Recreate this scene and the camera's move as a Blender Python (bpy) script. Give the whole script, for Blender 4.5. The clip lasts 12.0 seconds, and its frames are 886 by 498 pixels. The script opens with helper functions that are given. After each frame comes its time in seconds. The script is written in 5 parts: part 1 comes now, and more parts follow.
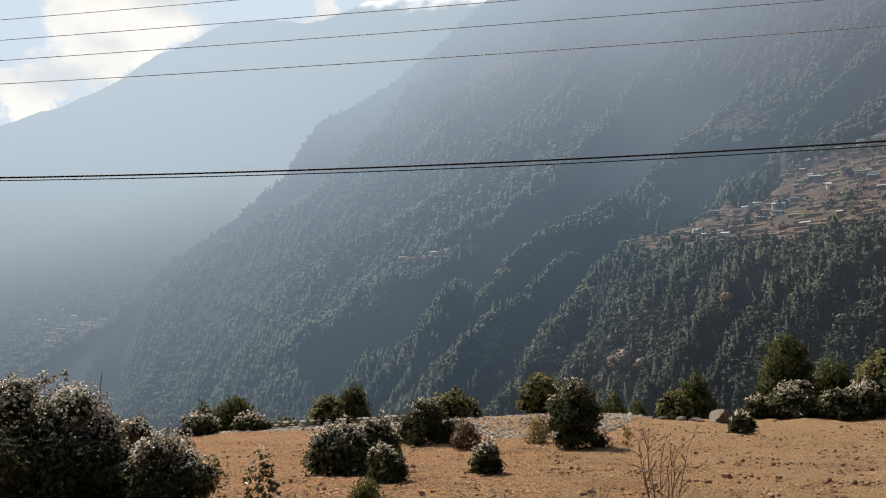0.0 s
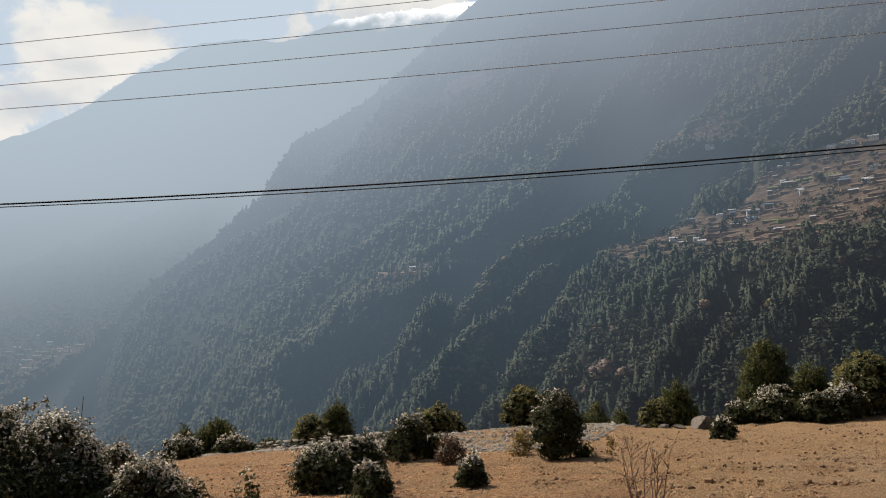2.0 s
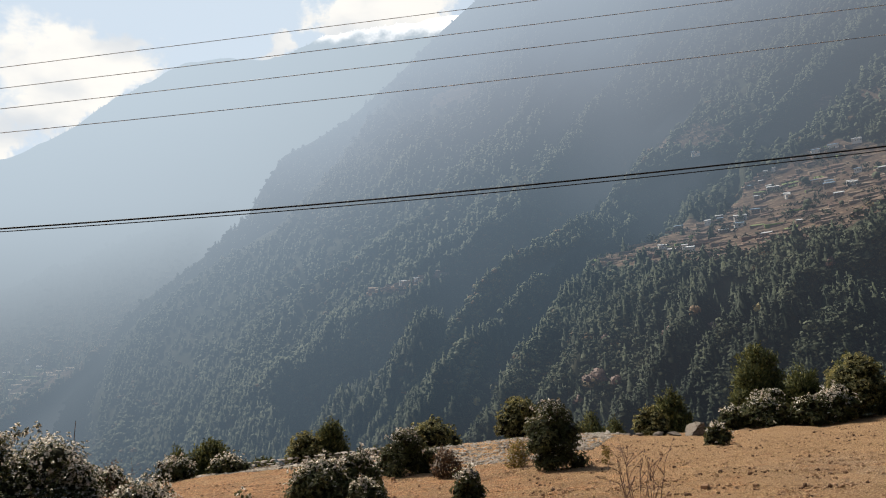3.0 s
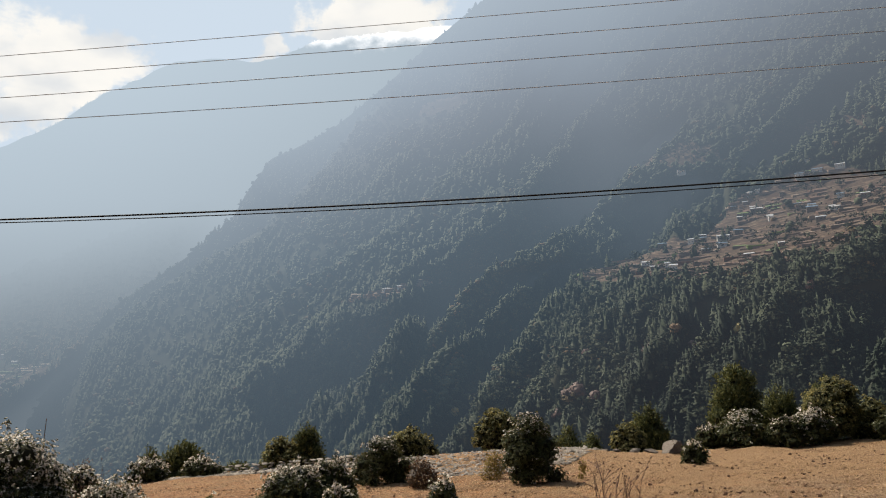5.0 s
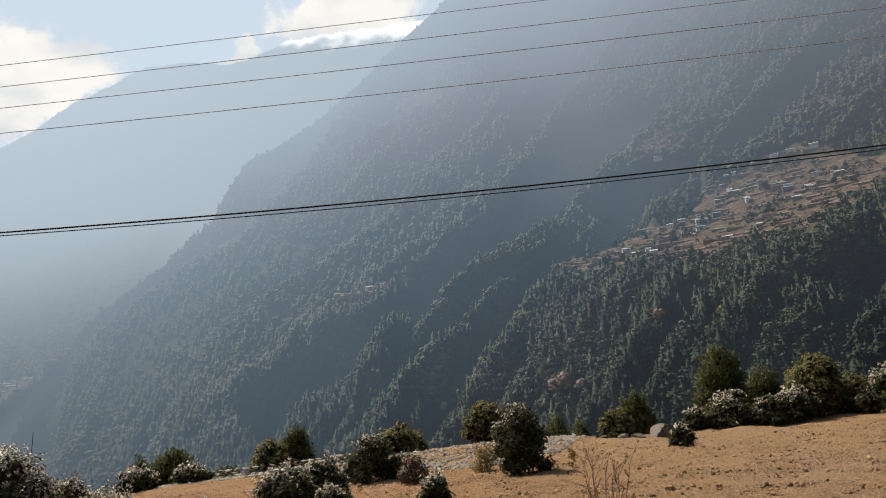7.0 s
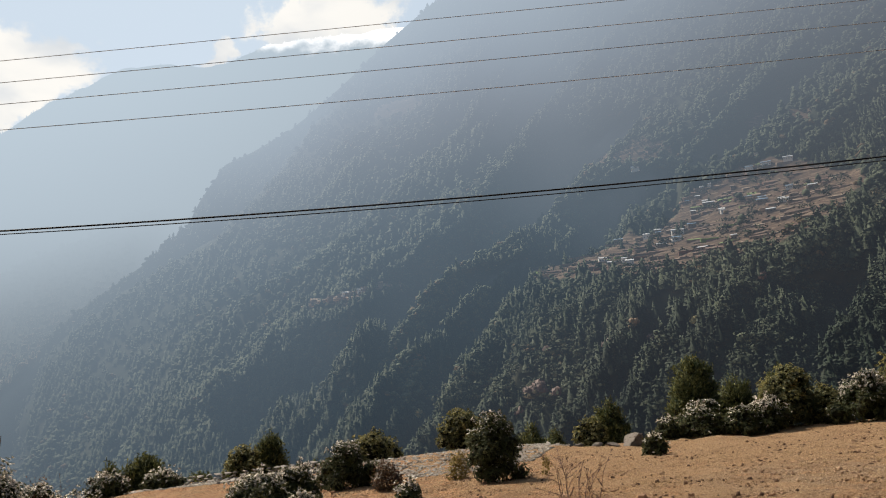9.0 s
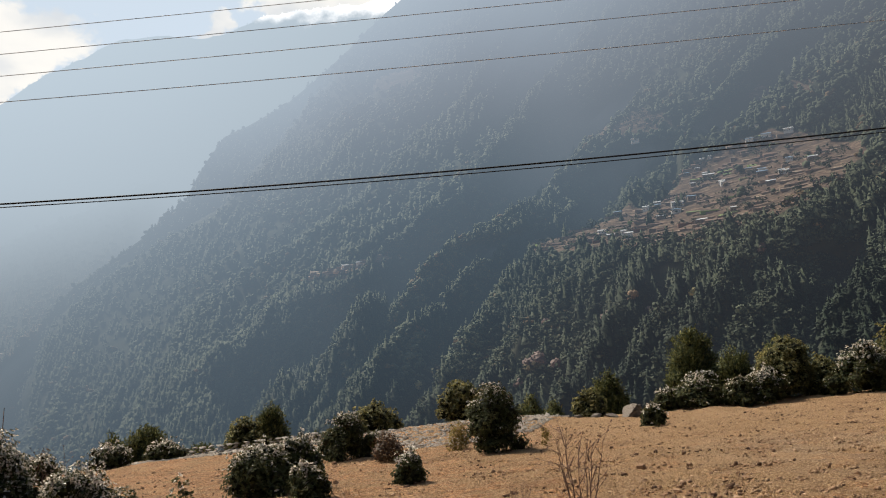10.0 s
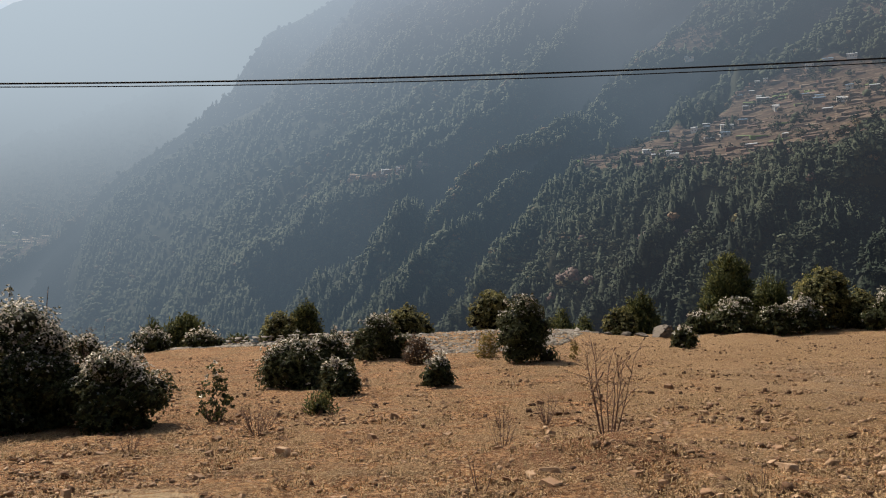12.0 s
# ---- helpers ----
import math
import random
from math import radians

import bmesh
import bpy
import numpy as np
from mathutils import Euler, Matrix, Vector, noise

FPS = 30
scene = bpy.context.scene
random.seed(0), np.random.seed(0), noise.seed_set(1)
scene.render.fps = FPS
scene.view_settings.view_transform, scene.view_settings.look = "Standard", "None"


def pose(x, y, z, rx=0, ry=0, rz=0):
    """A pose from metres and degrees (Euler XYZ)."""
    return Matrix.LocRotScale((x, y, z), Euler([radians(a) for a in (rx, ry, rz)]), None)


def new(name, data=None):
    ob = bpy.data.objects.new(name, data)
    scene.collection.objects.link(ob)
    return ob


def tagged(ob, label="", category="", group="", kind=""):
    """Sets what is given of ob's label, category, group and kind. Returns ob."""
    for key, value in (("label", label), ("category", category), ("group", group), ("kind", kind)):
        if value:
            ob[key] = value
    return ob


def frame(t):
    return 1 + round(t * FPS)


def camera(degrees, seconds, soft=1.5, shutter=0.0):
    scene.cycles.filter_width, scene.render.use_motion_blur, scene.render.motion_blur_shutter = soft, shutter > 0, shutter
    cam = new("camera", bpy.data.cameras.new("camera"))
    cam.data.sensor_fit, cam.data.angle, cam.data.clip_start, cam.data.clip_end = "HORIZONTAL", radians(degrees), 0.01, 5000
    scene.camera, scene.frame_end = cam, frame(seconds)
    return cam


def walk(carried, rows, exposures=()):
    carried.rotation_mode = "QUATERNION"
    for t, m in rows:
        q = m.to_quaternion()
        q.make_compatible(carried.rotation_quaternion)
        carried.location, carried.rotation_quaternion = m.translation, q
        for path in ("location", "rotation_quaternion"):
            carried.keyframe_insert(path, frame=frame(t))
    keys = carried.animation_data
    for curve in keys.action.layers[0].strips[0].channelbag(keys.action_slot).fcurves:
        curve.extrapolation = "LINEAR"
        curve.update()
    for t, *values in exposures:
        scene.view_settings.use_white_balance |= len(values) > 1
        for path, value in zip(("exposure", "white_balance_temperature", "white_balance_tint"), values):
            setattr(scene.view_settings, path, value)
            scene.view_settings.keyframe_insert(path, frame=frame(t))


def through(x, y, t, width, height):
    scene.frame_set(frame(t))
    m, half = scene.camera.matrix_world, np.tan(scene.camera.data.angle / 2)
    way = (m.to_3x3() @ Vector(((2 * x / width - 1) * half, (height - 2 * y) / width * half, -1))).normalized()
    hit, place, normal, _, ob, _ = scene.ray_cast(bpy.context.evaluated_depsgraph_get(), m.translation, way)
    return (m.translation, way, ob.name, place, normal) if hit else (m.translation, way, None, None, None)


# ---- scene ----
cam = camera(57.05, 12.0, 1.1)
PATH = [
    (0.0, pose(0.028, 0.110, 2.018, 100.348, 0.000, -0.000)),
    (0.5, pose(0.027, 0.058, 2.019, 100.295, 0.203, -0.048)),
    (1.0, pose(0.005, 0.045, 1.987, 100.200, 1.241, -1.046)),
    (1.5, pose(-0.021, 0.074, 1.996, 100.440, 1.115, -1.728)),
    (2.0, pose(0.010, -0.032, 2.000, 101.371, 1.785, -1.156)),
    (2.5, pose(0.001, -0.087, 1.999, 102.237, 2.937, -1.116)),
    (3.0, pose(-0.003, -0.072, 2.002, 102.272, 3.397, -1.554)),
    (5.0, pose(0.015, 0.023, 2.017, 102.857, 1.568, -3.093)),
    (5.5, pose(0.003, 0.004, 2.011, 102.798, 1.964, -3.105)),
    (6.0, pose(0.015, -0.025, 2.006, 102.722, 2.686, -2.926)),
    (6.5, pose(0.021, -0.014, 2.005, 102.632, 4.192, -3.628)),
    (7.0, pose(0.014, -0.049, 2.002, 102.473, 4.271, -3.822)),
    (9.0, pose(0.018, -0.052, 2.003, 102.836, 3.822, -5.550)),
    (9.5, pose(0.027, -0.016, 2.013, 101.946, 4.265, -5.521)),
    (10.0, pose(0.002, -0.050, 2.000, 100.916, 3.923, -5.573)),
    (10.5, pose(0.009, -0.070, 1.991, 100.781, 3.825, -5.614)),
    (11.0, pose(0.005, -0.068, 1.993, 100.835, 3.487, -5.612)),
    (11.5, pose(-0.053, 0.029, 1.993, 101.267, 2.207, -4.969)),
    (11.7, pose(-0.052, 0.080, 1.985, 101.193, 0.690, -3.340)),
    (11.8, pose(-0.050, 0.112, 1.970, 101.058, 0.287, -3.285)),
    (11.9, pose(-0.044, 0.142, 1.952, 98.474, -0.035, -3.372)),
    (12.0, pose(-0.008, 0.141, 1.975, 94.621, 0.075, -3.413)),
]
walk(cam, PATH, ((0.0, 0.55), (0.5, 0.55), (1.0, 0.46), (1.5, 0.56), (2.0, 0.34), (2.5, 0.53), (3.0, 0.56), (5.0, 0.49), (7.0, 0.49), (9.0, 0.51), (11.0, 0.54),
                 (11.5, 0.43), (11.8, 0.48), (12.0, 0.40)))

# ---- world, sun ----
SUN_AZ, SUN_EL = radians(-42), radians(52)
to_sun = Vector((math.sin(SUN_AZ) * math.cos(SUN_EL), math.cos(SUN_AZ) * math.cos(SUN_EL), math.sin(SUN_EL)))
sun = new("sun", bpy.data.lights.new("sun", "SUN"))
sun.data.energy, sun.data.angle, sun.data.color = 5.0, radians(0.6), (1.0, 0.88, 0.72)
sun.matrix_world = Matrix.Translation((-60, 80, 120)) @ to_sun.to_track_quat("Z", "Y").to_matrix().to_4x4()


class Tree:
    """A small builder of node trees."""

    def __init__(self, tree):
        self.t = tree
        self.t.nodes.clear()

    def node(self, kind, **values):
        n = self.t.nodes.new(kind)
        for key, v in values.items():
            if key == "op":
                n.operation = v
            elif key == "blend":
                n.blend_type = v
        return n

    def link(self, a, b):
        self.t.links.new(a, b)

    def put(self, socket, v):
        if isinstance(v, (int, float, tuple, list)):
            socket.default_value = v
        else:
            self.link(v, socket)

    def math(self, op, a, b=0.0, clamp=False):
        n = self.node("ShaderNodeMath", op=op)
        n.use_clamp = clamp
        self.put(n.inputs[0], a)
        self.put(n.inputs[1], b)
        return n.outputs[0]

    def vmath(self, op, a, b=(0, 0, 0)):
        n = self.node("ShaderNodeVectorMath", op=op)
        self.put(n.inputs[0], a)
        self.put(n.inputs[1], b)
        return n.outputs["Value"] if op in ("LENGTH", "DOT_PRODUCT", "DISTANCE") else n.outputs[0]

    def noise(self, vec, scale, detail=4.0, rough=0.55, distortion=0.0):
        n = self.node("ShaderNodeTexNoise")
        self.link(vec, n.inputs["Vector"])
        n.inputs["Scale"].default_value, n.inputs["Detail"].default_value = scale, detail
        n.inputs["Roughness"].default_value, n.inputs["Distortion"].default_value = rough, distortion
        return n.outputs["Fac"]

    def ramp(self, fac, lo, hi):
        n = self.node("ShaderNodeMapRange")
        n.interpolation_type = "SMOOTHSTEP"
        self.link(fac, n.inputs["Value"])
        n.inputs["From Min"].default_value, n.inputs["From Max"].default_value = lo, hi
        return n.outputs["Result"]

    def mix(self, fac, a, b, blend="MIX"):
        n = self.node("ShaderNodeMix")
        n.data_type, n.blend_type = "RGBA", blend
        self.put(n.inputs[0], fac)
        for s, v in ((n.inputs[6], a), (n.inputs[7], b)):
            self.put(s, (*v, 1.0) if isinstance(v, tuple) and len(v) == 3 else v)
        return n.outputs[2]


def build_world():
    w = bpy.data.worlds.new("world")
    scene.world = w
    w.use_nodes = True
    k = Tree(w.node_tree)
    sky = k.node("ShaderNodeTexSky")
    sky.sky_type, sky.sun_disc = "NISHITA", False
    sky.sun_elevation, sky.sun_rotation = SUN_EL, SUN_AZ
    sky.altitude, sky.air_density, sky.dust_density, sky.ozone_density = 2600, 1.0, 1.6, 1.0
    way = k.node("ShaderNodeTexCoord").outputs["Generated"]
    curl = k.node("ShaderNodeTexNoise")
    k.link(way, curl.inputs["Vector"])
    curl.inputs["Scale"].default_value, curl.inputs["Detail"].default_value, curl.inputs["Roughness"].default_value = 16.0, 6.0, 0.6
    bent = k.vmath("ADD", way, k.vmath("MULTIPLY", k.vmath("SUBTRACT", curl.outputs["Color"], (0.5, 0.5, 0.5)), (0.13, 0.13, 0.13)))
    flat = k.vmath("MULTIPLY", way, (1.0, 1.0, 1.9))
    cover = k.noise(flat, 3.1, 7.0, 0.56, 0.25)
    # cumulus resting on the ridges
    piles = 0.0
    for a, e, size, gain in CLOUDS:
        c = (math.sin(radians(a)) * math.cos(radians(e)), math.cos(radians(a)) * math.cos(radians(e)), math.sin(radians(e)))
        near = k.ramp(k.vmath("DISTANCE", bent, c), size, 0.0)
        piles = k.math("ADD", piles, k.math("MULTIPLY", near, gain))
    billow = k.noise(flat, 17.0, 6.0, 0.6, 0.3)
    field = k.math("ADD", k.math("ADD", k.math("MULTIPLY", cover, 0.8), piles), k.math("MULTIPLY", k.math("SUBTRACT", billow, 0.5), 0.5))
    amount = k.ramp(field, 0.52, 0.72)
    sunward = k.ramp(k.vmath("DOT_PRODUCT", way, tuple(to_sun)), 0.35, 0.82)
    grey = k.ramp(k.noise(flat, 9.0, 4.0, 0.5), 0.4, 0.72)
    white = k.mix(grey, (11.5, 11.2, 10.6), (8.2, 8.6, 9.0))
    white = k.mix(sunward, k.mix(0.8, white, (1.5, 1.6, 1.75)), white)
    haze = k.mix(k.math("MULTIPLY", sunward, 0.9), k.mix(0.15, sky.outputs[0], (0.0, 0.0, 0.0)), (8.0, 9.2, 10.4))
    bg = k.node("ShaderNodeBackground")
    k.link(k.mix(amount, haze, white), bg.inputs["Color"])
    bg.inputs["Strength"].default_value = 0.061
    k.link(bg.outputs[0], k.node("ShaderNodeOutputWorld").inputs["Surface"])


CLOUDS = [(-26.3, 24.3, 0.085, 0.34), (-21.8, 24.6, 0.07, 0.32), (-18.2, 25.4, 0.05, 0.2), (-28.0, 18.8, 0.06, 0.6), (-24.2, 20.6, 0.045, 0.45),
          (-22.5, 22.8, 0.06, 0.32), (-18.6, 23.4, 0.045, 0.25),
          (-9.2, 26.0, 0.035, 0.5), (-4.4, 28.2, 0.065, 0.5), (-0.6, 29.2, 0.085, 0.5), (3.4, 29.4, 0.075, 0.5)]
build_world()

# ---- materials ----


def material(name):
    m = bpy.data.materials.new(name)
    m.use_nodes = True
    return m, Tree(m.node_tree)


def finish(k, shader, bump=None, strength=0.4, distance=0.02):
    """Closes a material: a bump on its shader, and the output."""
    if bump is not None:
        b = k.node("ShaderNodeBump")
        b.inputs["Strength"].default_value, b.inputs["Distance"].default_value = strength, distance
        k.link(bump, b.inputs["Height"])
        k.link(b.outputs[0], shader.inputs["Normal"])
    k.link(shader.outputs[0], k.node("ShaderNodeOutputMaterial").inputs["Surface"])


def principled(k, colour, rough=0.85, metal=0.0, spec=0.3):
    p = k.node("ShaderNodeBsdfPrincipled")
    k.put(p.inputs["Base Color"], (*colour, 1.0) if isinstance(colour, tuple) else colour)
    k.put(p.inputs["Roughness"], rough)
    p.inputs["Metallic"].default_value, p.inputs["Specular IOR Level"].default_value = metal, spec
    return p


def place_of(k):
    return k.node("ShaderNodeNewGeometry").outputs["Position"]


def fine_vec(k, p):
    n = k.node("ShaderNodeTexNoise")
    k.link(p, n.inputs["Vector"])
    n.inputs["Scale"].default_value, n.inputs["Detail"].default_value = 11.0, 4.0
    return n.outputs["Color"]


def ground_material():
    m, k = material("dry_pasture_soil")
    p = place_of(k)
    big, mid, fine = k.noise(p, 0.11, 4), k.noise(p, 0.9, 5), k.noise(p, 9.0, 6, 0.65)
    grain = k.noise(p, 45.0, 4, 0.7)
    soil = k.mix(k.ramp(fine, 0.42, 0.58), (0.15, 0.06, 0.024), (0.47, 0.25, 0.115))
    grass = k.mix(k.ramp(grain, 0.42, 0.6), (0.195, 0.11, 0.05), (0.44, 0.278, 0.148))
    east = k.node("ShaderNodeSeparateXYZ")
    k.link(p, east.inputs[0])
    lean = k.math("MULTIPLY", k.ramp(east.outputs["X"], -4.0, 16.0), 0.25)
    colour = k.mix(k.ramp(k.math("ADD", mid, lean), 0.45, 0.66), soil, grass)
    # faint pale grey patch: a lens flare painted into the soil colour
    flare_grey = k.mix(k.ramp(grain, 0.3, 0.7), (0.20, 0.16, 0.13), (0.38, 0.315, 0.26))
    worn = k.ramp(k.vmath("LENGTH", k.vmath("MULTIPLY", k.vmath("SUBTRACT", p, (11.5, 18.0, 0.4)), (1.0, 0.5, 0.0))), 4.6, 1.5)
    colour = k.mix(k.math("MULTIPLY", k.math("MULTIPLY", worn, 0.3), k.ramp(k.math("ADD", mid, k.math("MULTIPLY", big, 0.3)), 0.45, 0.75)), colour, flare_grey)
    colour = k.mix(k.math("MULTIPLY", k.ramp(k.noise(p, 3.2, 5, 0.7), 0.54, 0.7), 0.72), colour, (0.125, 0.06, 0.03))
    specks = k.noise(p, 21.0, 3, 0.6)
    colour = k.mix(k.math("MULTIPLY", k.ramp(specks, 0.57, 0.66), 0.75), colour, (0.07, 0.034, 0.019))
    colour = k.mix(k.math("MULTIPLY", k.ramp(specks, 0.45, 0.36), 0.65), colour, (0.6, 0.44, 0.28))
    # pale swept dust beside the road
    dust = k.ramp(k.vmath("LENGTH", k.vmath("MULTIPLY", k.vmath("SUBTRACT", p, (-3.4, 9.15, 0.0)), (0.65, 1.6, 0.0))), 1.25, 0.6)
    colour = k.mix(k.math("MULTIPLY", dust, k.ramp(k.noise(k.vmath("MULTIPLY", p, (0.6, 3.0, 1.0)), 2.5, 4), 0.35, 0.6)), colour, (0.55, 0.41, 0.26))
    # bare reddish earth on the mound
    bare = k.ramp(k.vmath("LENGTH", k.vmath("MULTIPLY", k.vmath("SUBTRACT", p, (2.7, 10.5, 0.0)), (0.7, 1.0, 0.0))), 1.5, 0.5)
    colour = k.mix(k.math("MULTIPLY", bare, k.ramp(k.noise(p, 4.0, 4), 0.3, 0.6)), colour, k.mix(k.ramp(grain, 0.35, 0.65), (0.13, 0.058, 0.03), (0.33, 0.165, 0.085)))
    # unseen hillside added behind the camera to block sky light, dark to cut bounce
    axes = k.node("ShaderNodeSeparateXYZ")
    k.link(p, axes.inputs[0])
    unseen_hill = k.mix(k.ramp(mid, 0.4, 0.6), (0.03, 0.04, 0.02), (0.09, 0.075, 0.04))
    colour = k.mix(k.ramp(axes.outputs["Y"], -9.0, -14.0), colour, unseen_hill)
    # broad patches of straw and of bare darker soil
    patch = k.noise(p, 0.42, 5, 0.6)
    colour = k.mix(k.math("MULTIPLY", k.ramp(patch, 0.5, 0.66), 0.5), colour, (0.37, 0.235, 0.125))
    colour = k.mix(k.math("MULTIPLY", k.ramp(patch, 0.46, 0.33), 0.5), colour, (0.19, 0.098, 0.048))
    # crumbly clods and straw
    cells = k.node("ShaderNodeTexVoronoi")
    k.link(k.vmath("ADD", p, k.vmath("MULTIPLY", k.vmath("ADD", (fine_vec(k, p)), (-0.5, -0.5, -0.5)), (0.12, 0.12, 0.12))), cells.inputs["Vector"])
    cells.inputs["Scale"].default_value = 17.0
    clod = k.math("MULTIPLY", k.ramp(cells.outputs["Distance"], 0.5, 0.1), k.ramp(mid, 0.38, 0.62))
    straw = k.noise(k.vmath("MULTIPLY", p, (1.0, 0.45, 1.0)), 60.0, 3, 0.7)
    colour = k.mix(k.math("MULTIPLY", k.ramp(straw, 0.56, 0.66), 0.65), colour, (0.62, 0.43, 0.24))
    colour = k.mix(k.math("MULTIPLY", k.ramp(straw, 0.44, 0.35), 0.5), colour, (0.10, 0.05, 0.026))
    h = k.math("ADD", k.math("MULTIPLY", fine, 0.35), k.math("ADD", k.math("MULTIPLY", grain, 0.5), k.math("ADD", k.math("MULTIPLY", straw, 0.35), k.math("MULTIPLY", clod, 0.55))))
    finish(k, principled(k, colour, 0.95, spec=0.15), h, 1.0, 0.15)
    return m


def leaf_material(name, dark, light, back, rough=0.32, spec=0.5, through=0.22):
    """Glossy leaf: per-leaf tint, a little light through the blade."""
    m, k = material(name)
    g = k.node("ShaderNodeNewGeometry")
    rnd = g.outputs["Random Per Island"]
    colour = k.mix(k.math("POWER", rnd, 3.2), dark, light)
    colour = k.mix(k.math("MULTIPLY", k.ramp(k.noise(g.outputs["Position"], 5.0, 3), 0.55, 0.75), 0.5), colour, back)
    p = principled(k, colour, k.math("ADD", k.math("MULTIPLY", rnd, 0.2), rough), spec=spec)
    t = k.node("ShaderNodeBsdfTranslucent")
    k.link(k.mix(0.5, colour, back), t.inputs["Color"])
    mix = k.node("ShaderNodeMixShader")
    mix.inputs[0].default_value = through
    k.link(p.outputs[0], mix.inputs[1])
    k.link(t.outputs[0], mix.inputs[2])
    finish(k, mix)
    return m


def bark_material(name, a, b):
    m, k = material(name)
    p = place_of(k)
    n = k.noise(k.vmath("MULTIPLY", p, (1, 1, 0.25)), 30.0, 5, 0.65)
    finish(k, principled(k, k.mix(k.ramp(n, 0.3, 0.7), a, b), 0.9), n, 0.6, 0.02)
    return m


def stone_material(name, a, b, c):
    m, k = material(name)
    p = place_of(k)
    rnd = k.node("ShaderNodeObjectInfo").outputs["Random"]
    isl = k.node("ShaderNodeNewGeometry").outputs["Random Per Island"]
    n, f = k.noise(p, 6.0, 5, 0.6), k.noise(p, 40.0, 4, 0.7)
    tint = k.math("FRACT", k.math("ADD", rnd, isl))
    colour = k.mix(k.ramp(n, 0.35, 0.65), k.mix(tint, a, b), c)
    finish(k, principled(k, colour, 0.9), k.math("ADD", n, k.math("MULTIPLY", f, 0.4)), 0.6, 0.03)
    return m


# haze colours painted as glow on distant materials, and their fading length
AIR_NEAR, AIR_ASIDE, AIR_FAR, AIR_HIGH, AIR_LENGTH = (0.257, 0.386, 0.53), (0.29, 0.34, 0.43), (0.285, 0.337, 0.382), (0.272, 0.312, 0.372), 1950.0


def paint_haze(k, shader):
    """Paints haze on the distant backdrop: its own light fades with the distance from the pasture, and an emission for
    sunlit valley air, brighter towards the sun, takes its place.
    High up, mist and, on the highest ridge, white cloud are painted into the same emission."""
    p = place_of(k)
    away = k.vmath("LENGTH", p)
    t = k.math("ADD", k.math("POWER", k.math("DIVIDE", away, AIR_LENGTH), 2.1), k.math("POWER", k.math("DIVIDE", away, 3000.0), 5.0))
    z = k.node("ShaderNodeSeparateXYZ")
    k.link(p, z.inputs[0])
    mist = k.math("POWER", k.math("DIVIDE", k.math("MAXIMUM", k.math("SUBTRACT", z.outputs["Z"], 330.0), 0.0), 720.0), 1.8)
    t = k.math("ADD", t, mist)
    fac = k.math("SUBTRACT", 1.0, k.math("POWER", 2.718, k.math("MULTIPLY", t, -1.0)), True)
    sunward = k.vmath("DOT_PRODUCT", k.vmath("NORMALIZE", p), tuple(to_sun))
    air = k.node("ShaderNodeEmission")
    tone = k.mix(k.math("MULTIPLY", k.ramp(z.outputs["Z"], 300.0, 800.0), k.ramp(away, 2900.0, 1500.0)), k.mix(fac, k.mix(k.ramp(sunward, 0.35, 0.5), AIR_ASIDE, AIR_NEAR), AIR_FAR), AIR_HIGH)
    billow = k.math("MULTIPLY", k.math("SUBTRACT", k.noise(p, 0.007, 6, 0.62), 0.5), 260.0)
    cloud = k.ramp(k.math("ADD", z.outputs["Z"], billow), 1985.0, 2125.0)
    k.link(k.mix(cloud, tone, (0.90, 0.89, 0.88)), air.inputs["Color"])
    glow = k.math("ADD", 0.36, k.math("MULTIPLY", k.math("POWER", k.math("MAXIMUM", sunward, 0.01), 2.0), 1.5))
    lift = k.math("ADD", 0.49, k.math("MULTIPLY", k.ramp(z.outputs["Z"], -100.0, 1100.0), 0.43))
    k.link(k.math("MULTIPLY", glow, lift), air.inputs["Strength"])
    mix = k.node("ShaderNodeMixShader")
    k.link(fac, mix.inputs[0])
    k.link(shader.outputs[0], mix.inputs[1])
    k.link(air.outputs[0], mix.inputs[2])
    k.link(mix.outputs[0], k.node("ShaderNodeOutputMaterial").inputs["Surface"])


def slope_material():
    m, k = material("distant_wooded_slope")
    p = place_of(k)
    clear = k.node("ShaderNodeAttribute")
    clear.attribute_name = "cleared"
    n, f = k.noise(p, 0.02, 5, 0.6), k.noise(p, 0.12, 5, 0.65)
    wood = k.mix(k.ramp(n, 0.35, 0.65), (0.028, 0.036, 0.024), (0.05, 0.052, 0.034))
    field = k.mix(k.ramp(f, 0.35, 0.65), (0.07, 0.05, 0.038), (0.16, 0.115, 0.083))
    bands = k.noise(k.vmath("MULTIPLY", p, (0.03, 0.03, 0.5)), 1.0, 4, 0.6)
    field = k.mix(k.ramp(bands, 0.50, 0.56), field, (0.06, 0.046, 0.036))
    field = k.mix(k.ramp(bands, 0.42, 0.36), field, (0.2, 0.155, 0.115))
    field = k.mix(k.ramp(k.noise(p, 0.06, 3), 0.55, 0.62), field, (0.09, 0.06, 0.045))
    rough = k.math("ADD", clear.outputs["Fac"], k.math("MULTIPLY", k.math("SUBTRACT", f, 0.5), 0.5))
    paint_haze(k, principled(k, k.mix(k.ramp(rough, 0.4, 0.6), wood, field), 0.95, spec=0.1))
    return m


